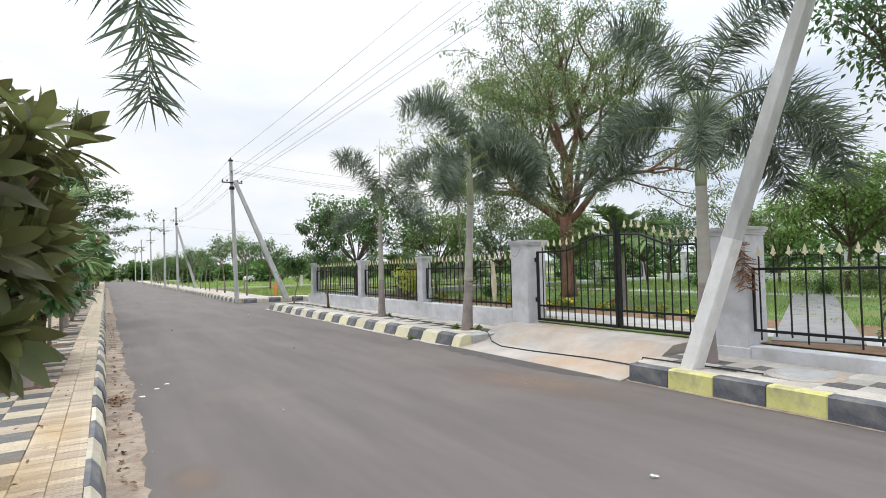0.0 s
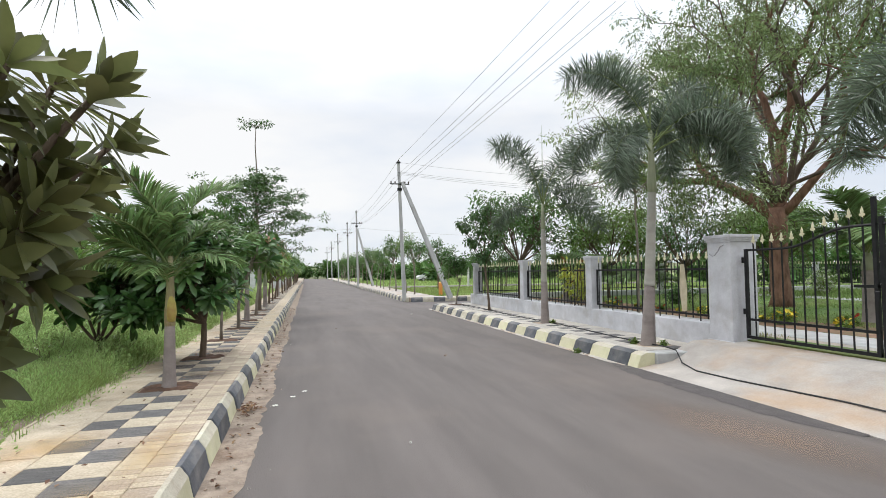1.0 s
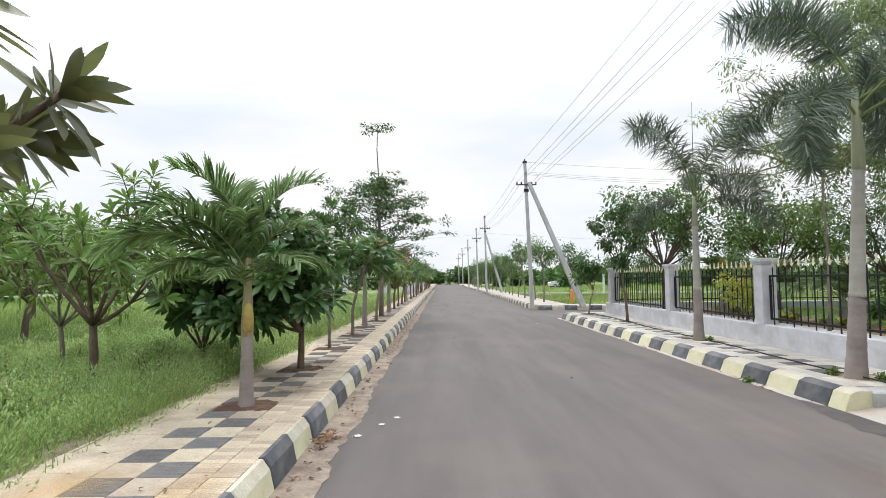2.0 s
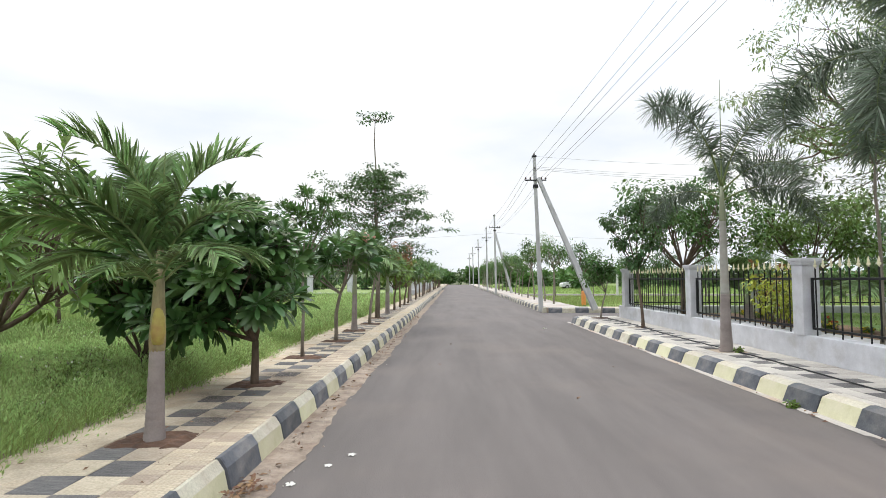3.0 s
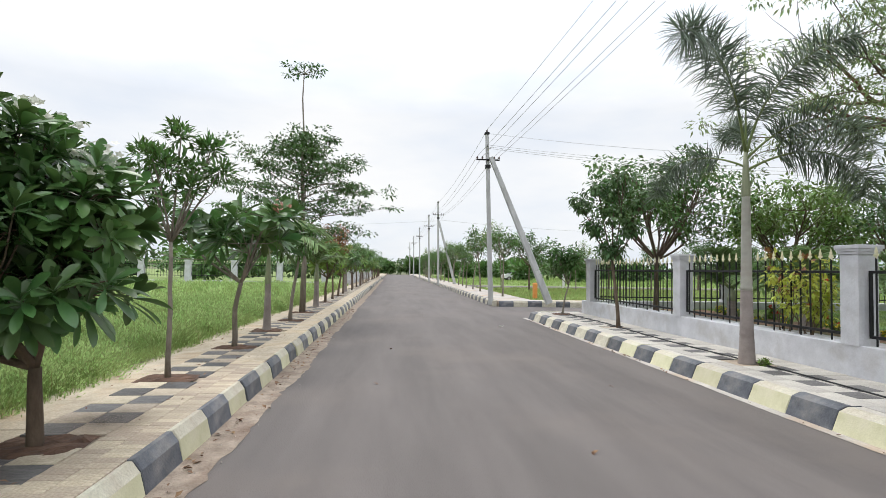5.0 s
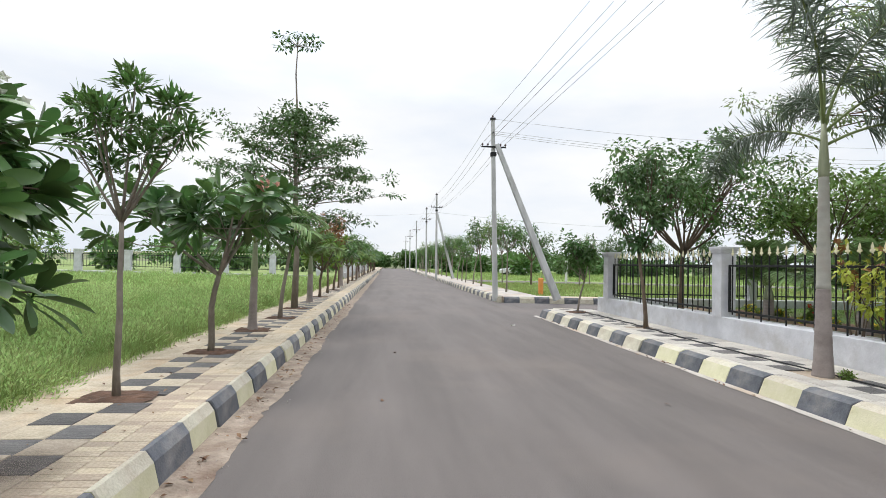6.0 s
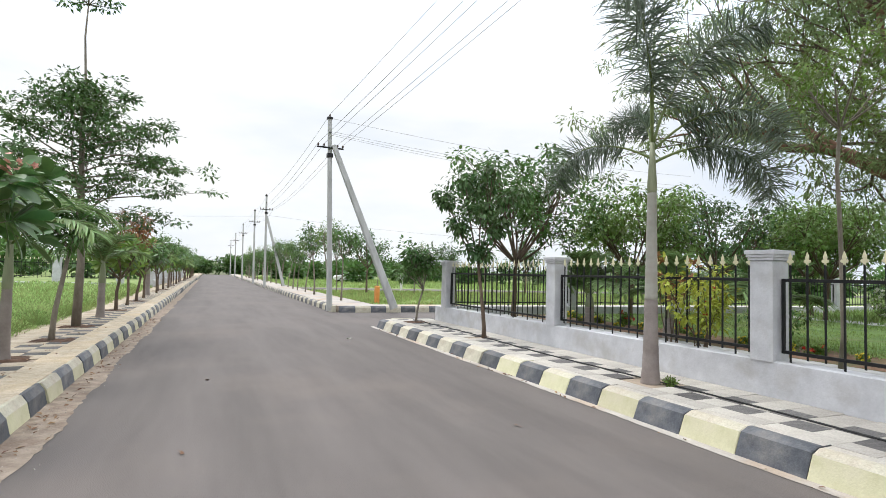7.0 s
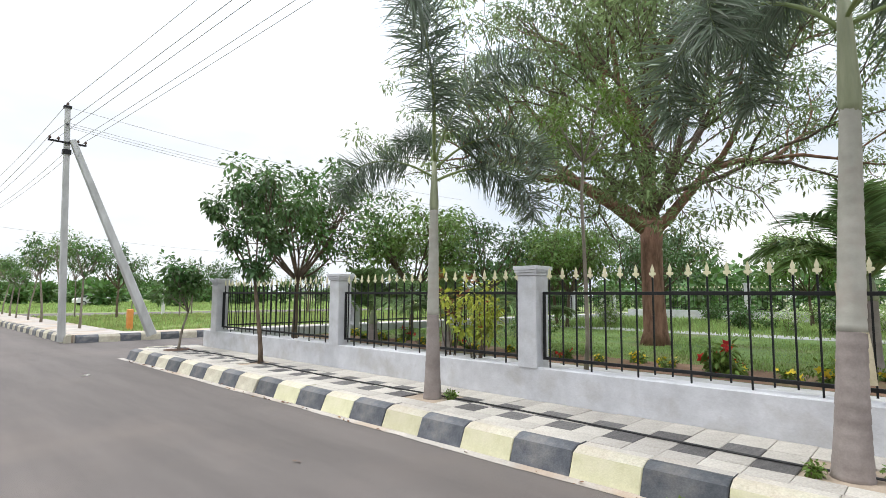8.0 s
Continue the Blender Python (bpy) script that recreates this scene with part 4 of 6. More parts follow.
def palm(x, y, z, seed, label, trunk_h, r0, r1, shaft_h, fronds, kinds, scale=1.0, group="street palms", pale=0.0, sheath=False, spear=0.0, tilts=None, soil=True, lean=(0, 0), drop=0.30):
    """A palm: ringed trunk, green crownshaft and arching fronds. tilts: turn, kind and scale of each frond, where they are known."""
    rng = np.random.default_rng(seed)
    t = thing("palm_tree", x, y, z, label, "palm", group)
    trunk = Shape()
    ring = 0.062 if trunk_h < 1.2 else 0.115
    n = 3 * max(6, round(trunk_h / ring))
    path, rad = [], []
    for k in range(n + 1):
        s = k / n
        path.append((lean[0] * s, lean[1] * s, -0.04 + s * (trunk_h + 0.04) + (0.25 * ring if k % 3 == 2 else 0.15 * ring if k % 3 == 1 else 0.0) * (k < n)))
        flare = 0.26 * math.exp(-s * 9)
        groove = (0.014, 0.006, -0.028)[k % 3] + 0.005 * math.sin(k * 1.7)
        rad.append((r0 + (r1 - r0) * s) * (1 + flare) * (1.0 + groove))
    cut = 3 * int(n * pale / 3) if pale else n
    trunk.tube(path[:cut + 1], rad[:cut + 1], 14)
    part("trunk", trunk, PALM_TRUNK, t, "grey-brown ringed trunk", smooth=True)
    if pale:
        part("upper_trunk", Shape().tube(path[cut:], rad[cut:], 14), PALM_TRUNK_PALE, t, "pale green upper trunk", smooth=True)
    top = Vector(path[-1])
    base = rad[-1] * 1.04
    sh = Shape().tube([top + Vector((0, 0, shaft_h * q)) for q in (-0.06, 0.0, 0.12, 0.3, 0.6, 1.0)], [base * 0.97, base * 1.05, base * 1.06, base * 0.92, base * 0.72, base * 0.45], 12)
    part("crownshaft", sh, SHEATH if sheath else CROWNSHAFT, t, smooth=True)
    if sheath:
        boot = Shape().tube([top + Vector((0.02, -0.03, 0.02)), top + Vector((0.03, -0.045, 0.12)), top + Vector((0.025, -0.035, 0.24)), top + Vector((0.0, -0.01, 0.40))], [base * 0.75, base * 0.95, base * 0.8, base * 0.3], 10)
        part("leaf_boot", boot, BOOT, t, "yellow and reddish old leaf base", smooth=True)
    a0 = rng.uniform(0, 360)
    rows = tilts or [(a0 + k * 137.5, kinds[k % len(kinds)], rng.uniform(0.9, 1.1)) for k in range(fronds)]
    for k, (turn, which, size) in enumerate(rows):
        hold = link("frond", which[0], t, Matrix.Translation(top + Vector((0, 0, shaft_h * (0.95 - drop * k / max(1, len(rows)))))) @ pose(0, 0, 0, rng.normal(0, 8), 0, turn) @ Matrix.Scale(size * scale, 4))
        link("foliage", which[1], hold)
    if spear:
        part("spear_leaf", Shape().tube([top + Vector((0, 0, shaft_h * 0.9)), top + Vector((0.02, 0, shaft_h + spear))], [0.018, 0.004], 5), RACHIS, t, "unopened spear leaf")
    if soil:
        soil_ring(t, 0.26, seed)
    return t


# ---- street trees, west pavement ----
ZP = KERB - 0.006
LEAF_LABEL = "young frangipani tree with dark glossy leaves in a tiled pavement"


def old_frangipani(x, y, z, seed):
    """An old frangipani whose bare limbs lean out over the pavement, each with a whorl of broad olive leaves at its end."""
    rng = np.random.default_rng(seed)
    t = thing("frangipani_tree", x, y, z, "old frangipani with large olive-green leaves over the pavement", "tree", "street trees")
    trunk = Shape().tube([(0, 0, -0.05), (0.02, 0.0, 0.4), (0.0, 0.03, 0.8), (0.04, 0.02, 1.05)], [0.075, 0.06, 0.056, 0.05], 10)
    part("trunk", trunk, BARK_BROWN, t, smooth=True)
    ends = [((0.68, 0.94, 2.30), (0.8, 0.1, 0.45)), ((0.46, 1.0, 2.12), (0.6, 0.4, 0.0)), ((0.86, 0.12, 2.36), (0.5, 0.0, 0.8)), ((0.55, 0.45, 2.52), (0.5, 0.2, 0.9)),
            ((0.22, 1.10, 2.18), (0.1, 0.8, 0.5)), ((0.68, 0.0, 1.78), (0.8, -0.2, 0.3)), ((0.58, -0.30, 1.48), (0.7, -0.4, 0.3)), ((0.55, -0.45, 1.12), (0.6, -0.3, 0.1)),
            ((0.35, -0.70, 1.35), (0.3, -0.7, 0.3)), ((0.25, -0.45, 1.85), (0.3, -0.6, 0.7)), ((0.30, 0.0, 2.20), (0.2, -0.2, 1.0)), ((-0.35, 0.3, 2.0), (-0.6, 0.2, 0.7)),
            ((-0.4, -0.4, 1.7), (-0.6, -0.5, 0.5)), ((0.50, -0.60, 1.60), (0.7, -0.5, 0.2)), ((0.42, -0.15, 1.25), (0.9, -0.1, 0.0))]
    for k in range(16):
        q = np.array([rng.uniform(0.0, 0.72), rng.uniform(-0.7, 0.85), rng.uniform(0.95, 2.55)])
        ends.append((tuple(q), tuple(unit(q - np.array([-0.1, 0.0, 1.5])) + rng.normal(0, 0.15, 3))))
    limbs, tips = Shape(), []
    for (a, b, c), axis in ends:
        e, d = np.array([a, b, c]), unit(np.array(axis, float))
        start = np.array([0.02, 0.02, rng.uniform(0.8, 1.02)])
        elbow = (start + e) / 2 - d * 0.16 + rng.normal(0, 0.03, 3)
        path = [start * (1 - q) ** 2 + 2 * elbow * q * (1 - q) + e * q * q for q in np.linspace(0, 1, 7)]
        limbs.tube(path, [0.028 - 0.0018 * k for k in range(7)], 7)
        tips.append((e, d))
    part("branchwork", limbs, BARK_BROWN, t, smooth=True)
    P, D, N, L = rosettes(rng, tips, 21, 0.32, 0.0)
    link("crown", leaf_mesh("crown", PLUMERIA_OLIVE, P, D, N, L, L * 0.30, POINTED, droop=0.12, fold=0.22), t, label="whorls of broad olive leaves")
    soil_ring(t, 0.27, seed)
    return t


old_frangipani(-1.68, 5.9, ZP, 21)
palm(-1.51, 10.58, ZP, 31, "young palm with ringed grey trunk and long arching fronds", 0.84, 0.082, 0.062, 0.86, 13, PAL, 1.0, sheath=True, spear=0.9,
     tilts=[(205, PAL[0], 1.05), (25, PAL[0], 1.0), (115, PAL[0], 1.0), (295, PAL[0], 0.6), (190, PAL[1], 1.1), (5, PAL[1], 0.78), (60, PAL[1], 0.9), (235, PAL[1], 0.95),
            (150, PAL[1], 0.95), (212, PAL[2], 1.12), (335, PAL[2], 0.65), (25, PAL[2], 0.7), (175, PAL[3], 0.85), (262, PAL[2], 0.5), (120, PAL[2], 0.9)], drop=0.45)
plumeria(-1.55, 13.06, ZP, 42, "dense dark frangipani tree with white blossom heads", 0.62, 2.8, 1.1, 256, 16, 0.27, flowers=10, wide=0.29,
         lobes=[(-0.45, 0.05, 2.28, 0.65, 0.65, 0.38), (-0.90, -0.10, 1.68, 0.60, 0.62, 0.55), (0.15, 0.10, 1.75, 0.58, 0.58, 0.46), (-0.25, 0.50, 1.55, 0.62, 0.52, 0.52),
                (-0.25, -0.45, 1.50, 0.62, 0.52, 0.52), (-0.85, -0.1, 0.90, 0.60, 0.62, 0.40), (0.05, 0.0, 1.15, 0.65, 0.62, 0.34), (-0.45, 0.0, 1.05, 0.65, 0.7, 0.34)])
leafy_tree(-1.61, 15.55, ZP, 51, "slender sapling with clumps of narrow leaves high up", 1.45, 3.1, 0.7, 11, 4, 38, 0.13, 0.30, TREE_LEAF, BARK_GREY, 0.034, 0.12, 0.9, "street trees", True, "sapling", hang=0.45,
           lobes=[(0.05, 0.0, 2.98, 0.16, 0.16, 0.12), (-0.36, 0.0, 2.78, 0.17, 0.17, 0.12), (0.38, 0.1, 2.86, 0.18, 0.18, 0.12), (-0.55, 0.1, 2.46, 0.15, 0.15, 0.12), (0.55, -0.1, 2.52, 0.17, 0.17, 0.12),
                  (0.1, 0.4, 2.62, 0.17, 0.17, 0.12), (-0.1, -0.4, 2.60, 0.17, 0.17, 0.12), (0.28, -0.25, 2.26, 0.13, 0.13, 0.10), (-0.32, 0.25, 2.24, 0.13, 0.13, 0.10), (0.0, 0.05, 2.56, 0.17, 0.17, 0.12)])
plumeria(-1.57, 18.08, ZP, 61, "young frangipani with a crooked stem and pink blossoms", 1.15, 2.8, 1.35, 36, 16, 0.36, flowers=2, pink=True, lean=(0.12, 0), bottom=1.3, bark=BARK_GREY, thin=0.8)
palm(-1.61, 20.57, ZP, 71, "young palm with a grey ringed trunk", 1.05, 0.085, 0.062, 0.8, 10, PAL, 0.95)
leafy_tree(-1.54, 22.78, ZP, 81, "small street tree with drooping narrow leaves", 1.5, 2.9, 0.75, 6, 6, 26, 0.2, 0.25, TREE_LEAF, BARK_GREY, 0.05, 0.2, 0.8, "street trees", True)


def tiered_tree(x, y, z, seed):
    """A tall tree with flat tiers of small leaves and a bare leader that ends in one high tuft."""
    rng = np.random.default_rng(seed)
    t = thing("tiered_tree", x, y, z, "tall tree with flat leaf tiers and one bare leader tuft", "tree", "street trees")
    trunk = Shape()
    path = [(0, 0, -0.05), (0.02, 0, 1.5), (-0.05, 0.02, 3.0), (-0.12, 0, 4.5), (-0.10, 0, 5.6), (-0.16, 0, 6.6), (-0.13, 0, 7.5)]
    trunk.tube(path, [0.10, 0.075, 0.065, 0.045, 0.026, 0.020, 0.014], 9)
    part("trunk", trunk, BARK_GREY, t, smooth=True)
    limbs, tips = Shape(), []
    for k in range(46):
        h = 2.5 + 3.0 * ((k + rng.random()) / 46)
        reach = np.interp(h, (2.4, 3.0, 3.5, 4.2, 4.8, 5.2, 5.6), (1.5, 2.9, 2.6, 2.3, 2.0, 1.3, 0.6)) * rng.uniform(0.55, 1.12)
        a = 2.4 * k + rng.normal(0, 0.35)
        rise = rng.uniform(0.12, 0.50)
        p, _ = wander(rng, (-0.1, 0, h - 0.25), (math.cos(a), math.sin(a), rise), reach, 6, 0.13, -0.02)
        limbs.tube(p, [0.022 - 0.0030 * q for q in range(7)], 5)
        for q in (2, 3, 4, 5, 6):
            for _ in range(2 if q > 3 else 1):
                tips.append((p[q] + rng.normal(0, 0.22, 3) * np.array([1, 1, 0.35]), np.array([math.cos(a), math.sin(a), 0.1])))
    # heart-shaped clumps near the top
    for k in range(12):
        a = rng.uniform(0, 6.28)
        tips.append((np.array([-0.1 + 0.8 * math.cos(a), 0.8 * math.sin(a), rng.uniform(4.2, 5.6)]), np.array([math.cos(a), math.sin(a), 0.1])))
    part("branchwork", limbs, BARK_GREY, t, smooth=True)
    limbs = Shape()
    for k in range(9):
        a = 2 * np.pi * k / 9
        p, _ = wander(rng, (-0.13, 0, 7.35), (math.cos(a), math.sin(a), 0.35), 0.5, 3, 0.1)
        limbs.tube(p, [0.012, 0.01, 0.007, 0.004], 4)
        tips += [(p[3], np.array([math.cos(a), math.sin(a), 0.1]))]
    part("leader_twig", limbs, BARK_GREY, t, smooth=True)
    P, D, N = puff(rng, tips, 32, 0.25, 0.30)
    L = 0.115 * rng.uniform(0.7, 1.3, len(P))
    link("crown", leaf_mesh("crown", TREE_LEAF_DARK, P, D, N, L, L * 0.45, SIMPLE), t)
    soil_ring(t, 0.27, seed)
    return t


tiered_tree(-1.65, 25.27, ZP, 91)
variants = [
    palm(-1.6, 27.8, ZP, 101, "small palm with drooping fronds", 0.95, 0.10, 0.08, 0.6, 10, PAL, 0.9, soil=False),
    plumeria(-1.6, 30.3, ZP, 102, LEAF_LABEL, 1.0, 2.5, 0.95, 30, 14, 0.33, mat=TREE_LEAF_FRESH, flowers=1, pink=True),
    leafy_tree(-1.6, 32.8, ZP, 103, "street tree with rust-tinged young leaves", 1.5, 3.7, 0.9, 6, 7, 30, 0.14, 0.4, RUST_LEAF, BARK_BROWN, 0.05, 0.24, 0.8, "street trees"),
    plumeria(-1.6, 35.3, ZP, 104, LEAF_LABEL, 1.0, 2.6, 1.05, 36, 14, 0.33),
    leafy_tree(-1.6, 37.8, ZP, 105, "round-crowned green street tree", 1.3, 3.1, 1.2, 7, 8, 26, 0.15, 0.45, TREE_LEAF, BARK_BROWN, 0.05, 0.28, 0.8, "street trees"),
]
order = [0, 4, 1, 3, 4, 0, 1, 4, 3, 4, 1, 0, 4, 3, 4, 1, 4, 3, 4, 4, 1, 4, 3, 4, 4, 1, 4, 4]
rng0 = np.random.default_rng(5)
for k, which in enumerate(order):
    s = rng0.uniform(0.85, 1.2)
    copy_thing(variants[which], pose(-1.6 + rng0.normal(0, 0.08), 40.3 + 2.6 * k, ZP, 0, 0, rng0.uniform(0, 360)) @ Matrix.Scale(s, 4))

rngf = np.random.default_rng(990)
HANG = frond_mesh(rngf, 3.1, 1.0, 3.05, 430, 0.31, 0.013, True, FOXTAIL_LEAF, 2, 0.018, 0.30)
# palm behind the start, whose frond hangs over the pavement
palm(-1.55, 3.05, ZP, 111, "foxtail palm with a frond hanging over the pavement", 1.78, 0.12, 0.09, 0.9, 1, FOX,
     tilts=[(58, HANG, 1.0), (150, FOX[1], 1.0), (205, FOX[2], 1.0), (250, FOX[0], 1.0), (300, FOX[2], 1.0)], pale=0.5)

# ---- street palms and trees, east pavement ----
FOX_LABEL = "tall foxtail palm with smooth ringed trunk and bushy fronds"
palm(6.62, 16.64, ZP, 121, FOX_LABEL, 2.65, 0.105, 0.060, 0.70, 5, FOX, pale=0.47, spear=2.2, soil=False, drop=0.5,
     tilts=[(215, FOX[6], 1.2), (-42, FOX[0], 1.1), (-62, FOX[2], 0.95), (78, FOX[1], 0.8), (150, FOX[3], 0.85), (-35, FOX[3], 1.0)])
palm(6.60, 12.02, ZP, 122, FOX_LABEL, 3.0, 0.120, 0.075, 1.15, 8, FOX, pale=0.42, spear=1.2, soil=False, drop=0.5, lean=(0.10, -0.12),
     tilts=[(175, FOX[1], 1.1), (110, FOX[0], 1.25), (150, FOX[5], 1.0), (-45, FOX[5], 1.05), (40, FOX[4], 1.1), (-20, FOX[4], 1.1), (-70, FOX[2], 1.1), (212, FOX[5], 1.0), (300, FOX[5], 1.05), (75, FOX[4], 1.15), (10, FOX[0], 1.1)])
palm(6.78, 6.18, ZP, 123, FOX_LABEL, 2.62, 0.115, 0.075, 0.9, 8, FOX, pale=0.45, spear=1.0, soil=False,
     tilts=[(150, FOX[0], 1.0), (-80, FOX[0], 1.0), (20, FOX[2], 1.1), (100, FOX[2], 1.0), (80, FOX[4], 1.1), (-35, FOX[4], 1.2), (120, FOX[5], 1.05), (-60, FOX[5], 1.15), (212, FOX[5], 0.8), (-15, FOX[5], 1.1)])
leafy_tree(6.77, 21.72, ZP, 131, "slender street tree with a loose crown of large leaves", 1.5, 3.9, 0.95, 9, 6, 40, 0.135, 0.55, TREE_LEAF_DARK, BARK_BROWN, 0.05, 0.23, 1.0, "street trees", hang=-0.5,
           lobes=[(-0.75, 0.75, 3.15, 0.30, 0.30, 0.24), (-0.35, 0.4, 3.45, 0.34, 0.34, 0.26), (0.1, 0.0, 3.65, 0.40, 0.40, 0.28), (0.5, -0.3, 3.2, 0.36, 0.36, 0.30), (-0.1, 0.1, 2.9, 0.40, 0.40, 0.30),
                  (-0.55, 0.5, 2.55, 0.26, 0.26, 0.26), (0.25, -0.2, 2.4, 0.34, 0.34, 0.28), (-0.15, 0.2, 1.95, 0.28, 0.28, 0.24)])
leafy_tree(6.55, 25.5, ZP, 132, "small leaning street tree with drooping leaves", 0.85, 2.55, 0.65, 7, 6, 26, 0.15, 0.5, TREE_LEAF, BARK_GREY, 0.035, 0.22, 0.9, "street trees", True, lean=(0.15, 0.05))

# ---- park trees ----
ZG = 0.45


def neem_tree(x, y, z, seed):
    """A large neem: furrowed trunk, three great limbs, airy crown of fine leaves."""
    rng = np.random.default_rng(seed)
    t = thing("neem_tree", x, y, z, "large old neem tree with reddish furrowed trunk and airy crown", "tree")
    trunk, forks, limbs, tips = Shape(), Shape(), Shape(), []
    trunk.tube([(0, 0, -0.1), (0.02, -0.02, 0.35), (-0.05, 0, 1.4), (0.02, 0.03, 2.5), (0, 0, 3.2)], [0.41, 0.30, 0.265, 0.265, 0.30], 14)
    part("trunk", trunk, BARK_NEEM, t, "reddish-brown furrowed trunk", smooth=True)
    for h, ln, r in (((-0.30, 0.80, 1.1), 2.2, 0.24), ((0.2, -0.15, 1.35), 2.6, 0.25), ((0.35, -1.0, 0.85), 2.0, 0.16)):
        grow(rng, (h[0] * 0.08, h[1] * 0.08, 2.95), h, ln, r, 4, forks, tips, (2, 3), 0.52, 0.78, 0.16, 0.04, 9, True)
    part("forked_limb", forks, BARK_NEEM, t, "reddish-brown forked limb", smooth=True)
    for k in range(11):
        a = 2.4 * k + rng.normal(0, 0.25)
        up = (1.05, 0.85, 1.5)[k % 3]
        base = 3.2 + 0.5 * rng.random()
        grow(rng, (0.05 * math.cos(a), 0.05 * math.sin(a), base), (math.cos(a), math.sin(a), up), (2.35, 2.15, 2.75)[k % 3] * rng.uniform(0.9, 1.1), (0.10, 0.075, 0.12)[k % 3], 4, limbs, tips, (2, 3), 0.50, 0.78, 0.17, (0.04, 0.02, 0.05)[k % 3], 7, True)
    part("branchwork", limbs, BARK_LIMB, t, "dark crooked limbs", smooth=True)
    tips = [q for q in tips if q[0][2] > 4.6 or math.hypot(q[0][0], q[0][1]) > 2.6]
    tips = [q for q in tips if math.sin(1.9 * q[0][0] + 0.6) * math.sin(1.7 * q[0][1] + 1.1) + 0.7 * math.sin(2.3 * q[0][2]) > -0.95]
    P, D, N = puff(rng, tips, 72, 0.38, 0.55)
    L = 0.115 * rng.uniform(0.7, 1.3, len(P))
    link("crown", leaf_mesh("crown", NEEM_LEAF, P, D, N, L, L * 0.34, SIMPLE, droop=0.2), t, label="airy crown of fine yellow-green leaves")
    return t


neem_tree(14.95, 16.81, ZG, 141)
leafy_tree(9.0, 24.1, ZG, 151, "broadleaved park tree with a loose spreading crown and red blossoms", 1.4, 5.1, 2.5, 14, 9, 44, 0.15, 0.55, TREE_LEAF, BARK_BROWN, 0.08, 0.36, 0.8)
park_a = leafy_tree(13.2, 24.0, ZG, 152, "leafy green park tree behind the fence", 1.2, 4.4, 2.3, 11, 9, 58, 0.165, 0.5, TREE_LEAF_MID, BARK_BROWN, 0.08, 0.42, 0.7, "park trees")
park_b = leafy_tree(17.5, 24.4, ZG, 153, "dark green park tree behind the fence", 1.2, 4.6, 2.4, 10, 9, 40, 0.16, 0.5, TREE_LEAF_DARK, BARK_BROWN, 0.09, 0.45, 0.7, "park trees")
spots = [(20.5, 22.5, 1.0, 0), (25.0, 20.5, 1.0, 1), (29.0, 15.5, 1.0, 0), (22.5, 24.2, 1.05, 0), (29.0, 22.0, 1.1, 1), (23.2, 10.4, 1.25, 0),
         (29.5, 10.5, 1.1, 0), (31.0, 5.0, 1.2, 1), (22.0, 5.0, 1.35, 1), (25.0, 1.5, 1.4, 1), (19.5, 2.2, 1.2, 1)]
for k, (x, y, s, w) in enumerate(spots):
    copy_thing((park_a, park_b)[w], pose(x, y, ZG, 0, 0, 77 * k) @ Matrix.Scale(s, 4))
leafy_tree(19.5, 6.2, ZG, 154, "tall dark park tree with hanging foliage", 4.4, 11.5, 3.4, 14, 10, 30, 0.26, 0.42, TREE_LEAF_DARK, BARK_BROWN, 0.17, 0.8, 0.7)
leafy_tree(8.75, 15.45, ZG, 155, "tall thin sapling with wispy feathery leaves", 2.9, 4.9, 0.9, 8, 6, 34, 0.08, 0.4, TREE_LEAF_FRESH, BARK_GREY, 0.035, 0.25, 0.4, "", False, "sapling")

palm(12.6, 12.3, ZG, 161, "garden palm with a dark bulbous stem and wide stiff fronds", 1.2, 0.14, 0.12, 0.45, 14, PAL, 1.25, group="garden palms", soil=False)
low_palm = palm(9.9, 19.4, ZG, 162, "low bushy garden palm with bright green fronds", 0.45, 0.12, 0.10, 0.3, 13, PAL, 0.95, group="garden palms", soil=False)
copy_thing(low_palm, pose(10.2, 22.3, ZG, 0, 0, 170) @ Matrix.Scale(1.1, 4))
copy_thing(low_palm, pose(11.0, 18.0, ZG, 0, 0, 250) @ Matrix.Scale(0.95, 4))


def shrub(x, y, z, seed, label, r, h, per, leaf, mat, name="shrub", blooms=None, bloom_n=0, bloom_size=0.06, ratio=0.5, stems=9, group="garden shrubs", bare=1):
    """A low bush: thin stems from the ground, leaves round them, some flowers."""
    rng = np.random.default_rng(seed)
    t = thing(name, x, y, z, label, "shrub", group)
    st, tips = Shape(), []
    for k in range(stems):
        a = rng.uniform(0, 6.28)
        p, d = wander(rng, (rng.normal(0, r * 0.2), rng.normal(0, r * 0.2), -0.03), (math.cos(a) * r / h, math.sin(a) * r / h, 1), h * rng.uniform(0.7, 1.1), 5, 0.13)
        st.tube(p, [0.012, 0.011, 0.009, 0.008, 0.006, 0.004], 5)
        tips += [(p[q], d) for q in range(bare, 6)]
    tagged(part("branchwork", st, BARK_BROWN, t), kind="stuff")
    P, D, N = puff(rng, tips, per, r * 0.45, 0.9)
    P[:, 2] = np.maximum(P[:, 2], 0.02)
    L = leaf * rng.uniform(0.7, 1.3, len(P))
    link("foliage", leaf_mesh("foliage", mat, P, D, N, L, L * ratio, SIMPLE, droop=0.15), t)
    if blooms:
        sp = [tips[i][0] + np.array([0, 0, 0.05]) for i in rng.choice(len(tips), min(bloom_n, len(tips)), False)]
        P, D, N = flower_heads(rng, sp, bloom_size * 0.6, 3)
        link("blossom", leaf_mesh("blossom", blooms, P, D, N, bloom_size, bloom_size * 0.7, SIMPLE), t)
    return t


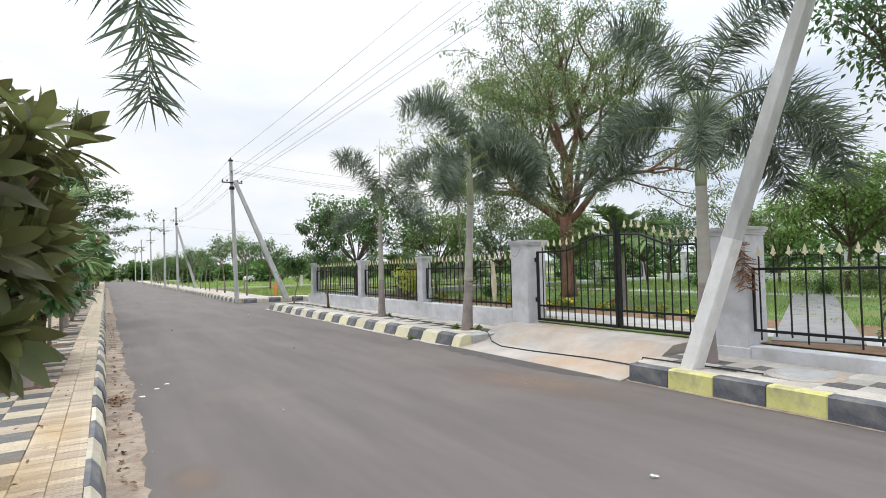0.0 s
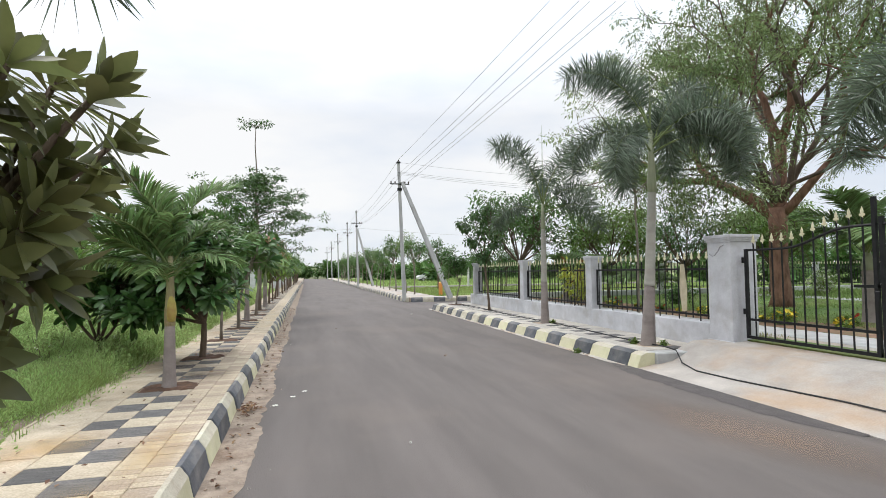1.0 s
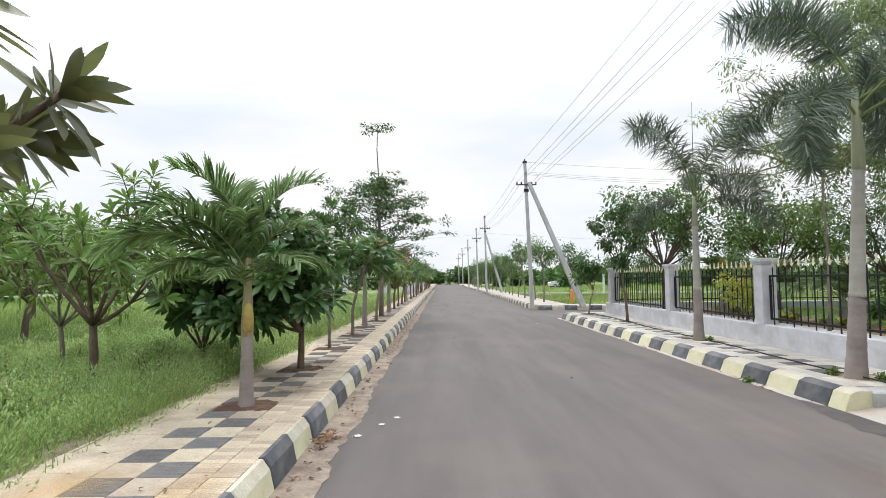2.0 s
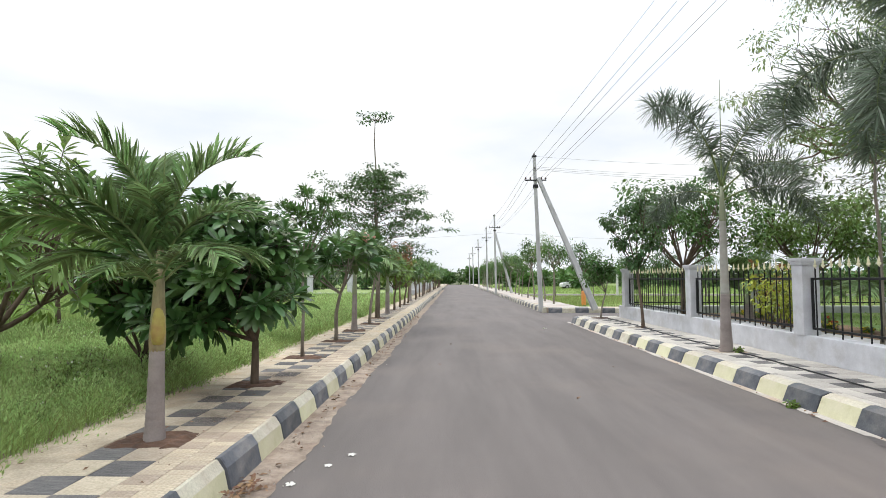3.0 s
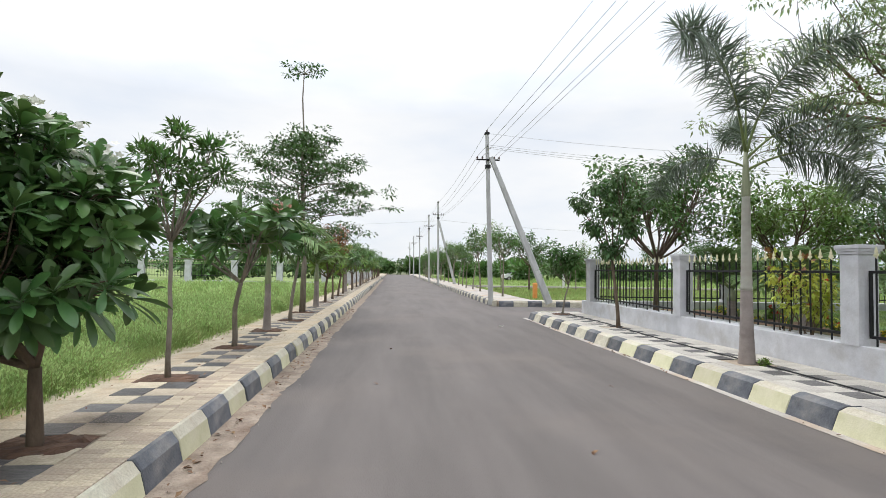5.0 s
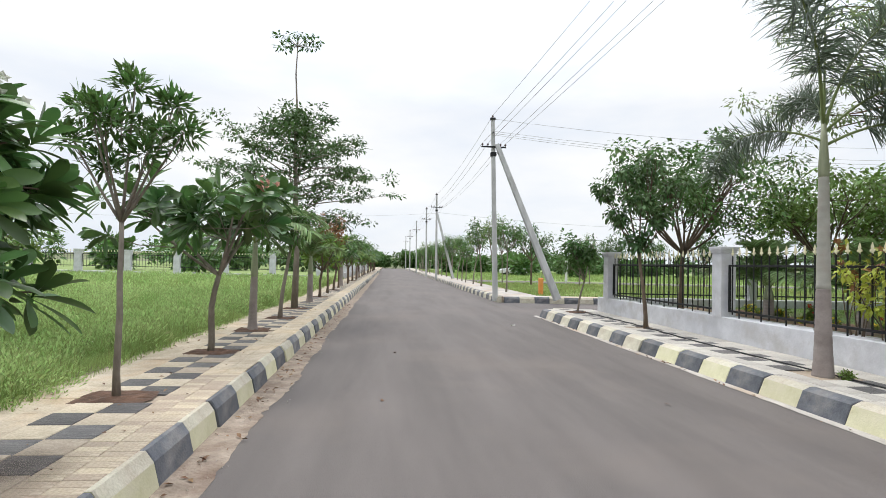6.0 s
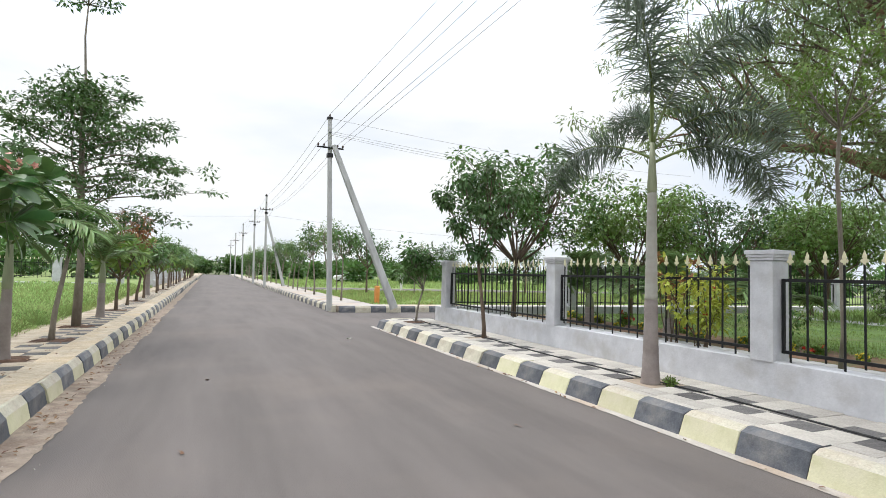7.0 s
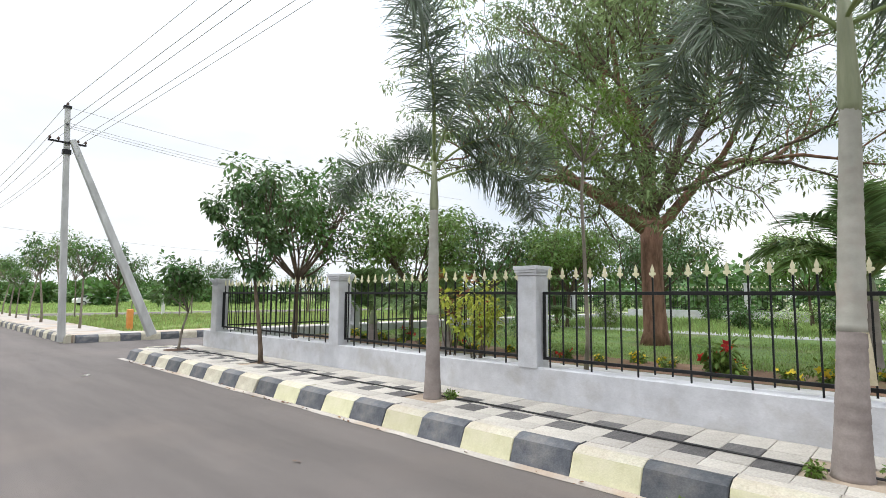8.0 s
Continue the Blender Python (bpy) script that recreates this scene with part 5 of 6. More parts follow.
shrub(7.80, 16.75, ZG, 171, "yellow-green climbing shrub leaning over the iron fence", 0.34, 1.5, 34, 0.10, YELLOW_LEAF, "climbing_shrub", FLOWER_RED, 3, 0.05, stems=8, bare=3)
shrub(7.9, 17.45, ZG, 172, "yellow-green shrub with reddish tips at the fence", 0.30, 1.55, 12, 0.10, YELLOW_LEAF, "climbing_shrub", RUST_LEAF, 10, 0.08, stems=6, bare=4)
canna = shrub(10.2, 14.0, ZG, 173, "small garden bush with red flowers", 0.22, 0.5, 12, 0.14, TREE_LEAF_FRESH, blooms=FLOWER_RED, bloom_n=6, bloom_size=0.10, stems=7)
lily = shrub(10.4, 12.6, ZG, 174, "small garden bush with yellow flowers", 0.24, 0.36, 12, 0.10, TREE_LEAF_FRESH, blooms=FLOWER_YELLOW, bloom_n=6, bloom_size=0.09, stems=7)
white_bush = shrub(24.0, 9.2, ZG, 175, "loose garden bush with white flowers", 0.6, 1.3, 22, 0.10, WEED, blooms=FLOWER_WHITE, bloom_n=24, bloom_size=0.09, stems=11)
green_bush = shrub(13.0, 19.3, ZG, 176, "low green garden bush", 0.5, 0.9, 26, 0.10, TREE_LEAF, stems=10)
rngp = np.random.default_rng(17)
for k in range(26):
    src = (lily, lily, canna, lily)[k % 4]
    copy_thing(src, pose(rngp.uniform(10.1, 11.6), 8.0 + 0.64 * k + rngp.normal(0, 0.2), ZG, 0, 0, rngp.uniform(0, 360)) @ Matrix.Scale(rngp.uniform(0.4, 0.68), 4))
for k in range(12):
    copy_thing((white_bush, white_bush, green_bush)[k % 3], pose(rngp.uniform(20.5, 26), rngp.uniform(3, 17), ZG, 0, 0, rngp.uniform(0, 360)) @ Matrix.Scale(rngp.uniform(0.6, 0.95), 4))
for k in range(14):
    copy_thing((white_bush, green_bush)[k % 2], pose(rngp.uniform(22, 32), rngp.uniform(-2, 24), ZG, 0, 0, rngp.uniform(0, 360)) @ Matrix.Scale(rngp.uniform(0.8, 1.3), 4))

ragged("flower_bed", 9.76, 11.5, 0.16, -6, 25.6, 0.453, BED_SOIL, "bare red soil of the flower bed beside the path", "flower bed", 15, 0.3)

# paths in the park
ragged("bare_strip", 7.74, 8.66, 0.04, -6, 6.1, 0.457, BED_SOIL, "bare reddish soil between fence and path", "soil", 16, 0.3)
structure("park_path", Shape().box(8.62, 9.75, -20, 25.7, 0.30, 0.462, 0.01), CONCRETE_GREY, "pale concrete path inside the park fence", "path")
walkway = structure("park_walk", Shape().box(-1.75, 14.0, -0.58, 0.58, -0.16, 0.008, 0.006), WALK_GREY, "grey concrete walk across the park", "path")
walkway.matrix_basis = pose(9.9, 6.05, ZG + 0.03, 0, 0, 22.5)
shrub(8.25, 4.45, ZG, 177, "thin dark climbing plant behind the fence", 0.16, 1.3, 10, 0.09, TREE_LEAF_DARK, "climbing_shrub", stems=4)
structure("park_ring_path", Shape().box(20.0, 21.4, 8.2, 25.0, 0.30, 0.460, 0.01), CONCRETE_GREY, "pale concrete walk across the lawn", "path")

# ---- west plot: trees and weeds ----
plumeria(-3.25, 13.35, 0.2, 43, "low dark frangipani bush in the grass behind the pavement", 0.35, 2.3, 0.85, 110, 15, 0.27, flowers=8, wide=0.34, group="plot trees", bottom=0.35, soil=False)
near_mango = plumeria(-4.0, 11.7, 0.2, 184, "dark green mango tree with long drooping leaves in the plot", 0.9, 3.3, 1.3, 60, 14, 0.26, TREE_LEAF_MID, wide=0.23, group="plot trees", bottom=0.75,
                      blade=POINTED, kind_name="mango_tree", soil=False)
for x, y, size, a in ((-5.2, 17.2, 1.05, 160), (-8.2, 15.8, 1.2, 250)):
    copy_thing(near_mango, pose(x, y, 0.2, 0, 0, a) @ Matrix.Scale(size, 4))
mango = leafy_tree(-9.9, 17.0, 0.2, 181, "bushy green tree in the overgrown plot", 0.8, 3.6, 1.8, 9, 9, 28, 0.2, 0.34, TREE_LEAF_MID, BARK_BROWN, 0.08, 0.36, 0.9, "plot trees")
leafy_tree(-5.2, 12.8, 0.2, 182, "yellow-green young tree in the overgrown plot", 0.7, 2.5, 0.9, 6, 7, 24, 0.16, 0.32, TREE_LEAF_FRESH, BARK_GREY, 0.045, 0.28, 0.9, "plot trees")
for x, y, s, a in ((-9.5, 20.0, 1.05, 40), (-10.5, 14.5, 1.0, 130), (-5.6, 18.6, 0.75, 200), (-13.5, 23, 1.15, 300), (-15, 17, 1.2, 10)):
    copy_thing(mango, pose(x, y, 0.2, 0, 0, a) @ Matrix.Scale(s, 4))
weed = shrub(-3.3, 8.2, 0.2, 191, "pale green flowering weed clump", 0.35, 0.75, 26, 0.06, WEED, "weed_clump", FLOWER_WHITE, 8, 0.02, stems=12, group="weeds of the plot")
rngw = np.random.default_rng(23)
for k in range(80):
    copy_thing(weed, pose(-2.9 - abs(rngw.normal(0, 2.0)), 5 + 13 * rngw.random() ** 1.3, 0.2, 0, 0, rngw.uniform(0, 360)) @ Matrix.Scale(rngw.uniform(0.35, 0.85), 4))


# ---- grass ----
def grass(name, x0, x1, y0, y1, count, z, h, w, mat, label, seed, bias=1.0, patch=0.6):
    """Grass blades over a field, thicker towards the road and in patches."""
    rng = np.random.default_rng(seed)
    u = rng.random(count * 2) ** bias
    P = np.stack([x1 + (x0 - x1) * u, y0 + (y1 - y0) * rng.random(count * 2), np.full(count * 2, z)], -1)
    wave = np.sin(P[:, 0] * 1.3 + 2 * np.sin(P[:, 1] * 0.6)) * np.cos(P[:, 1] * 1.1 + np.sin(P[:, 0] * 0.8))
    keep = rng.random(count * 2) < 0.5 * (1 + patch * wave)
    P, wave = P[keep], wave[keep]
    cell = np.floor((P[:, 0] + 0.12 * np.sin(P[:, 1] * 9)) / 0.33) * 157 + np.floor((P[:, 1] + 0.12 * np.sin(P[:, 0] * 11)) / 0.37) * 313
    tuft = np.abs(np.sin(cell * 12.9898) * 43758.5453) % 1.0
    hh = h * (0.30 + 0.35 * (wave + 1) * 0.5 + 0.75 * tuft ** 2 + 0.35 * rng.random(len(P)))
    me = blade_mesh(name, mat, P, hh, w * rng.uniform(0.6, 1.3, len(P)), 0.45, rng)
    return tagged(link(name, me), label, "grass", kind="stuff")


grass("tall_grass", -9.0, -2.42, 4.0, 30, 110000, 0.19, 0.27, 0.008, GRASS, "tall green grass of the overgrown plot", 201, 1.35)
grass("tall_grass", -40.0, -2.42, 26, 52, 50000, 0.19, 0.32, 0.030, GRASS, "green grass of the far plot", 202, 1.2)
grass("tall_grass", -30.0, -9.0, 5, 30, 25000, 0.19, 0.45, 0.03, GRASS, "green grass of the plot", 203, 1.2)
grass("dry_grass", -9.0, -2.40, 4.0, 45, 9000, 0.19, 0.38, 0.008, GRASS_DRY, "dry grass stalks among the green", 204, 1.2)
grass("lawn_grass", 11.2, 20.0, 2, 25.6, 46000, 0.44, 0.07, 0.012, GRASS, "short lawn grass in the park", 205, 0.9, 0.9)
grass("lawn_grass", 20.0, 33.5, -5, 25.6, 20000, 0.44, 0.22, 0.03, GRASS, "lawn grass at the back of the park", 206, 0.9, 0.7)
grass("verge_grass", 7.75, 8.60, 10.6, 25.7, 5500, 0.44, 0.10, 0.009, GRASS_DRY, "thin grass behind the fence plinth", 207)
grass("field_grass", 7.8, 45.0, 34.2, 51.8, 60000, 0.19, 0.15, 0.03, GRASS, "green grass of the plot beyond the side road", 208, 0.9)
grass("field_grass", 7.8, 70.0, 60, 120, 40000, 0.19, 0.22, 0.07, GRASS, "green grass of the distant plot", 209, 0.9)
grass("dry_grass", 7.6, 30.0, 33.9, 51.0, 9000, 0.19, 0.22, 0.025, GRASS_DRY, "dry grass by the far pavement", 210, 1.2)
grass("verge_grass", -2.60, -2.25, 4, 40, 6000, 0.235, 0.13, 0.008, GRASS, "grass creeping over the pavement's edge", 211)


def weed_cover(x0, x1, y0, y1, mounds, per, seed, low, high, leaf, label, bias=1.3):
    """Soft low weeds in overlapping mounds of small upright leaves."""
    rng = np.random.default_rng(seed)
    P, D, N = [], [], []
    for _ in range(mounds):
        cx, cy = x1 + (x0 - x1) * rng.random() ** bias, rng.uniform(y0, y1)
        h = rng.uniform(low, high)
        r = h * rng.uniform(0.7, 1.3)
        d = sphere_dirs(rng, per) * rng.random((per, 1)) ** 0.35
        d[:, 2] = np.abs(d[:, 2])
        P.append(np.array([cx, cy, 0.20]) + d * np.array([r, r, h]))
        D.append(d * 0.6 + 0.5 * sphere_dirs(rng, per) + np.array([0, 0, 0.7]))
        N.append(sphere_dirs(rng, per) + np.array([0, 0, 0.8]))
    P = np.concatenate(P)
    L = leaf * rng.uniform(0.6, 1.4, len(P))
    me = leaf_mesh("weeds", WEED, P, np.concatenate(D), np.concatenate(N), L, L * 0.28, SIMPLE, droop=0.2)
    return tagged(link("weeds", me), label, "weeds", kind="stuff")


weed_cover(-6.0, -2.55, 4.5, 16, 440, 420, 212, 0.18, 0.58, 0.055, "soft pale green weeds crowding the pavement")
weed_cover(-10.0, -2.60, 14, 30, 520, 300, 213, 0.22, 0.55, 0.085, "soft pale green weeds of the overgrown plot")
weed_cover(-18.0, -2.60, 29, 50, 420, 110, 215, 0.2, 0.5, 0.16, "weeds and grass tufts of the far plot", 1.1)
weed_cover(-2.75, -2.28, 4.5, 26, 170, 60, 214, 0.04, 0.14, 0.045, "small creeping weeds along the pavement's edge", 1.0)

# ---- east plot beyond the side road ----
thin = leafy_tree(7.0, 37.0, ZP, 221, "thin-stemmed young roadside tree", 1.8, 4.0, 0.9, 7, 6, 22, 0.17, 0.42, TREE_LEAF, BARK_GREY, 0.05, 0.28, 0.9, "far roadside trees")
feather = leafy_tree(7.1, 40.5, ZP, 222, "thin young tree with sparse pale leaves", 2.2, 4.9, 0.8, 7, 5, 14, 0.15, 0.3, TREE_LEAF_FRESH, BARK_GREY, 0.05, 0.26, 0.9, "far roadside trees")
dark = leafy_tree(11.2, 47.5, 0.2, 223, "round dark tree in the far plot", 1.5, 4.6, 1.6, 8, 8, 20, 0.22, 0.5, TREE_LEAF_DARK, BARK_BROWN, 0.08, 0.4, 0.8, "far plot trees")
for k in range(22):
    s = rngw.uniform(0.8, 1.15)
    copy_thing((thin, feather, thin)[k % 3], pose(7.0 + rngw.normal(0, 0.15), 43.5 + 3.4 * k, ZP, 0, 0, rngw.uniform(0, 360)) @ Matrix.Scale(s, 4))
for x, y, w, s in ((14.6, 47.0, 0, 0.9), (18.5, 50.2, 2, 0.9), (22.0, 50.0, 0, 1.0), (9.3, 48.5, 1, 0.9), (12.8, 50.3, 0, 0.8), (16.4, 49.6, 1, 0.9), (26, 50, 2, 1.0), (31, 50, 0, 1.0), (36, 50, 2, 1.0)):
    copy_thing((thin, feather, dark)[w], pose(x, y, 0.2, 0, 0, 50 * x) @ Matrix.Scale(s, 4))
structure("cross_road", Shape().box(8.0, 90, 52.35, 58.5, 0.0, 0.215), ASPHALT, "distant side road across the plots", "road")

post = thing("marker_post", 8.4, 35.6, 0.19, "short orange painted marker post in the grass", "post")
part("shaft", Shape().box(-0.1, 0.1, -0.1, 0.1, 0, 0.85, 0.03), ORANGE_PAINT, post)
post = thing("marker_post", 15.0, 51.0, 0.19, "slim white post by the far kerb", "post")
part("shaft", Shape().box(-0.08, 0.08, -0.08, 0.08, 0, 1.9, 0.03), POLE_WHITE, post)


def parked_car(x, y, z, turn):
    """A small white hatchback."""
    c = thing("parked_car", x, y, z, "white hatchback parked in the distant field", "car", turn=turn)
    prof = [(-1.9, 0.35), (-1.95, 0.75), (-1.75, 0.95), (-1.0, 1.02), (-0.35, 1.45), (0.9, 1.5), (1.55, 1.1), (1.85, 0.95), (1.9, 0.4)]
    body = Shape()
    n = len(prof)
    wid = [0.82, 0.84, 0.82, 0.80, 0.62, 0.62, 0.78, 0.82, 0.82]
    v = [(px, -wv, pz) for (px, pz), wv in zip(prof, wid)] + [(px, wv, pz) for (px, pz), wv in zip(prof, wid)]
    f = [(k, k + 1, n + k + 1, n + k) for k in range(n - 1)] + [tuple(range(n - 1, -1, -1)), tuple(range(n, 2 * n)), (0, n, 2 * n - 1, n - 1)]
    part("body", body.add(v, f), CAR_WHITE, c)
    for sy in (-1, 1):
        g = Shape().add([(-0.85, sy * 0.815, 1.05), (-0.3, sy * 0.655, 1.40), (0.85, sy * 0.655, 1.43), (1.3, sy * 0.80, 1.12)], [(0, 1, 2, 3) if sy < 0 else (3, 2, 1, 0)])
        part("side_window", g, CAR_GLASS, c)
    part("windscreen", Shape().add([(-1.0, -0.72, 1.04), (-1.0, 0.72, 1.04), (-0.42, 0.56, 1.42), (-0.42, -0.56, 1.42)], [(0, 1, 2, 3)]), CAR_GLASS, c, at=pose(-0.02, 0, 0.02))
    for wx in (-1.2, 1.2):
        for sy in (-1, 1):
            w = part("wheel", Shape().tube([(wx, sy * 0.64, 0.31), (wx, sy * 0.86, 0.31)], [0.31, 0.31], 16), TYRE, c)
            part("rim", Shape().tube([(wx, sy * 0.862, 0.31), (wx, sy * 0.872, 0.31)], [0.19, 0.19], 12), CONCRETE_GREY, w)
    return c


parked_car(19.6, 88.0, 0.19, 5)

# ---- far west compound ----
structure("wall_compound", Shape().box(-40, -4.2, 52.0, 52.25, 0.0, 0.5, 0.01), WALL_WHITE, "white compound wall beyond the plot", "wall")
for k in range(9):
    pillar(-4.4 - 3.5 * k, 51.9, 0.42, 0.2, 2.1, "white square pillar of the far compound")
for k in range(8):
    fence_panel(-7.65 - 3.5 * k, 51.9, 51.9 + 3.0, 0.85, 1.75, "dark railing of the far compound", turn=-90, count=14, singles=False)
for k in range(16):
    pillar(-2.75, 53.0 + 3.6 * k, 0.34, 0.1, 2.0, "white square pillar of a distant roadside wall")
structure("wall_roadside", Shape().box(-2.9, -2.6, 53.2, 108, 0.0, 0.7, 0.01), WALL_WHITE, "distant white roadside plinth wall", "wall")

# ---- distant trees and low hills ----


def tree_belt(name, x0, x1, y0, y1, count, hmin, hmax, seed, label):
    """A far belt of woodland: many crowns of leaf clumps in one mesh."""
    rng = np.random.default_rng(seed)
    P, D, N = [], [], []
    for _ in range(count):
        c = np.array([rng.uniform(x0, x1), rng.uniform(y0, y1), 0.0])
        h = rng.uniform(hmin, hmax)
        r = h * rng.uniform(0.35, 0.6)
        m = 260
        d = sphere_dirs(rng, m) * (rng.random((m, 1)) ** 0.4)
        lump = 1 + 0.3 * np.sin(d[:, :1] * 5 + c[0]) * np.cos(d[:, 1:2] * 6 + c[1])
        P.append(c + np.array([0, 0, h * 0.55]) + d * lump * np.array([r, r, h * 0.45]))
        D.append(d + 0.6 * sphere_dirs(rng, m))
        N.append(np.array([0, 0, 1.0]) + 0.6 * sphere_dirs(rng, m))
    P = np.concatenate(P)
    L = rng.uniform(0.5, 1.1, len(P))
    me = leaf_mesh(name, TREE_LEAF, P, np.concatenate(D), np.concatenate(N), L, L * 0.6, SIMPLE)
    return tagged(link(name, me), label, "trees", kind="stuff")


tree_belt("distant_trees", -90, -4, 60, 130, 60, 3, 6, 301, "distant green trees beyond the west plots")
tree_belt("distant_trees", -70, 80, 168, 205, 90, 3.5, 6.5, 302, "belt of green trees at the road's end")
tree_belt("distant_trees", 9, 90, 75, 150, 60, 2.0, 4.2, 303, "distant green trees beyond the east plots")
tree_belt("distant_trees", 40, 90, -25, 60, 80, 3, 5.5, 304, "trees behind the park")
tree_belt("distant_trees", -60, -18, -15, 45, 40, 3, 6, 305, "trees behind the west plot")
tree_belt("distant_trees", -40, 40, -70, -30, 50, 3, 6, 306, "trees behind the start of the road")

tree_belt("distant_trees", -14, 18, 166.5, 172, 26, 3.0, 5.0, 307, "green bushes closing the road's end")

hills = Shape()
for k, (x, y, r, h) in enumerate(((-500, 1500, 520, 20), (250, 1700, 600, 26), (1100, 1300, 600, 22), (-1300, 900, 500, 20))):
    m = 20
    v = [(x, y, h)] + [(x + rr * r * math.cos(2 * math.pi * j / m), y + rr * r * 0.4 * math.sin(2 * math.pi * j / m), hh) for rr, hh in ((0.45, h * 0.7), (1.0, -1)) for j in range(m)]
    f = [(0, 1 + j, 1 + (j + 1) % m) for j in range(m)] + [(1 + j, 1 + m + j, 1 + m + (j + 1) % m, 1 + (j + 1) % m) for j in range(m)]
    hills.add(v, f)
structure("backdrop_hills", hills, GROUND_MAT, "low hazy hills on the horizon", "hills")


# ---- electricity poles, struts and wires ----
def squared(shape, a, b, w0, w1, d0, d1):
    """A tapered square concrete post from a to b."""
    a, b = Vector(a), Vector(b)
    ax = (b - a).normalized()
    u = (Vector((1, 0, 0)) - ax * ax.x).normalized()
    w = ax.cross(u)
    v = []
    for p, ww, dd in ((a, w0, d0), (b, w1, d1)):
        c = 0.8
        for su, sw in ((-1, -c), (-c, -1), (c, -1), (1, -c), (1, c), (c, 1), (-c, 1), (-1, c)):
            v.append(p + u * su * ww / 2 + w * sw * dd / 2)
    f = [tuple(reversed(range(8))), tuple(range(8, 16))] + [(k, (k + 1) % 8, 8 + (k + 1) % 8, 8 + k) for k in range(8)]
    return shape.add(v, f)


def power_pole(x, y, z, height, label, brace=None, lean=0.0, arms=True, brace_mat=POLE_MAT, wide=0.22):
    """A concrete pole with two steel arms, pin insulators and, where it has one, a leaning strut."""
    t = thing("power_pole", x, y, z, label, "pole", "power poles")
    part("shaft", squared(Shape(), (0, 0, -0.1), (lean, 0, height), wide, 0.15, wide * 0.8, 0.13), POLE_MAT, t)
    arm = Shape()
    za, zb = height - 1.32, height - 0.62

    def off(zz):
        return lean * zz / height
    arm.box(off(za) - 0.55, off(za) + 0.55, -0.13, -0.085, za - 0.03, za + 0.03)
    part("cross_arm", arm, IRON, t, "dark steel cross arm")
    part("upper_arm", Shape().tube([(off(zb) - 0.02, -0.30, zb - 0.10), (off(zb), 0.28, zb + 0.04)], [0.03, 0.03], 5), IRON, t)
    part("cap_clamp", Shape().box(lean - 0.11, lean + 0.11, -0.10, 0.10, height - 0.10, height - 0.02), IRON, t)
    part("strut_clamp", Shape().box(off(za - 0.3) - 0.12, off(za - 0.3) + 0.12, -0.11, 0.11, za - 0.38, za - 0.22), IRON, t)
    pins = [(off(za) - 0.50, -0.11, za), (off(za) - 0.26, -0.11, za), (off(za) + 0.30, -0.11, za), (off(za) + 0.52, -0.11, za), (lean, 0, height - 0.04), (off(zb), 0.27, zb)]
    for p in pins:
        q = Vector(p)
        part("insulator", Shape().tube([q, q + Vector((0, 0, 0.05)), q + Vector((0, 0, 0.07)), q + Vector((0, 0, 0.13)), q + Vector((0, 0, 0.16))], [0.016, 0.016, 0.045, 0.04, 0.012], 8), PORCELAIN, t)
    if brace:
        part("strut", squared(Shape(), brace[0], brace[1], brace[2], brace[3], brace[2] * 0.8, brace[3] * 0.8), brace_mat, t, "leaning concrete strut")
    return t


POLE = "grey concrete power pole with steel cross arms"
power_pole(5.60, 32.98, 0.15, 7.95, POLE + " and a leaning strut", ((2.52, -0.85, 0.05), (-0.10, -0.12, 6.75), 0.30, 0.19), -0.28)
for x, y, h in ((5.55, 61.0, 8.2), (5.4, 72.5, 8.0), (5.3, 93.0, 8.0), (5.2, 115.0, 8.0), (5.2, 140.0, 8.0)):
    power_pole(x, y, 0.2, h, "distant " + POLE, ((1.6, -0.5, 0.0), (-0.05, 0, 6.3), 0.26, 0.18) if y < 62 else None, -0.15)
# end pole beside the gate, its strut whitewashed up to chest height
power_pole(6.95, 3.75, 0.2, 8.6, "tall grey concrete power pole with a whitewashed strut", None, 0.0)
stay = thing("pole_strut", 6.18, 6.07, KERB - 0.02, "leaning square concrete strut, whitewashed at its foot", "pole")
S0, S1 = Vector((0, 0, -0.02)), Vector((0.68, -2.35, 7.6))
mid = S0.lerp(S1, 0.235)
part("foot", squared(Shape(), S0, mid, 0.265, 0.235, 0.21, 0.19), POLE_WHITE, stay, "whitewashed lower part")
part("shaft", squared(Shape(), mid, S1, 0.233, 0.17, 0.188, 0.14), POLE_MAT, stay)


def wire(points, sag, r=0.010, label="slack aluminium power line"):
    """A hanging line through the given supports."""
    out = []
    for a, b in zip(points, points[1:]):
        a, b = Vector(a), Vector(b)
        n = 14
        for k in range(n):
            s = k / n
            p = a.lerp(b, s)
            p.z -= 4 * sag * s * (1 - s)
            out.append(p)
    out.append(Vector(points[-1]))
    s = Shape().tube(out, [r] * len(out), 4)
    return tagged(link("power_line", s.mesh("power_line", WIRE)), label, "power line", "power lines")


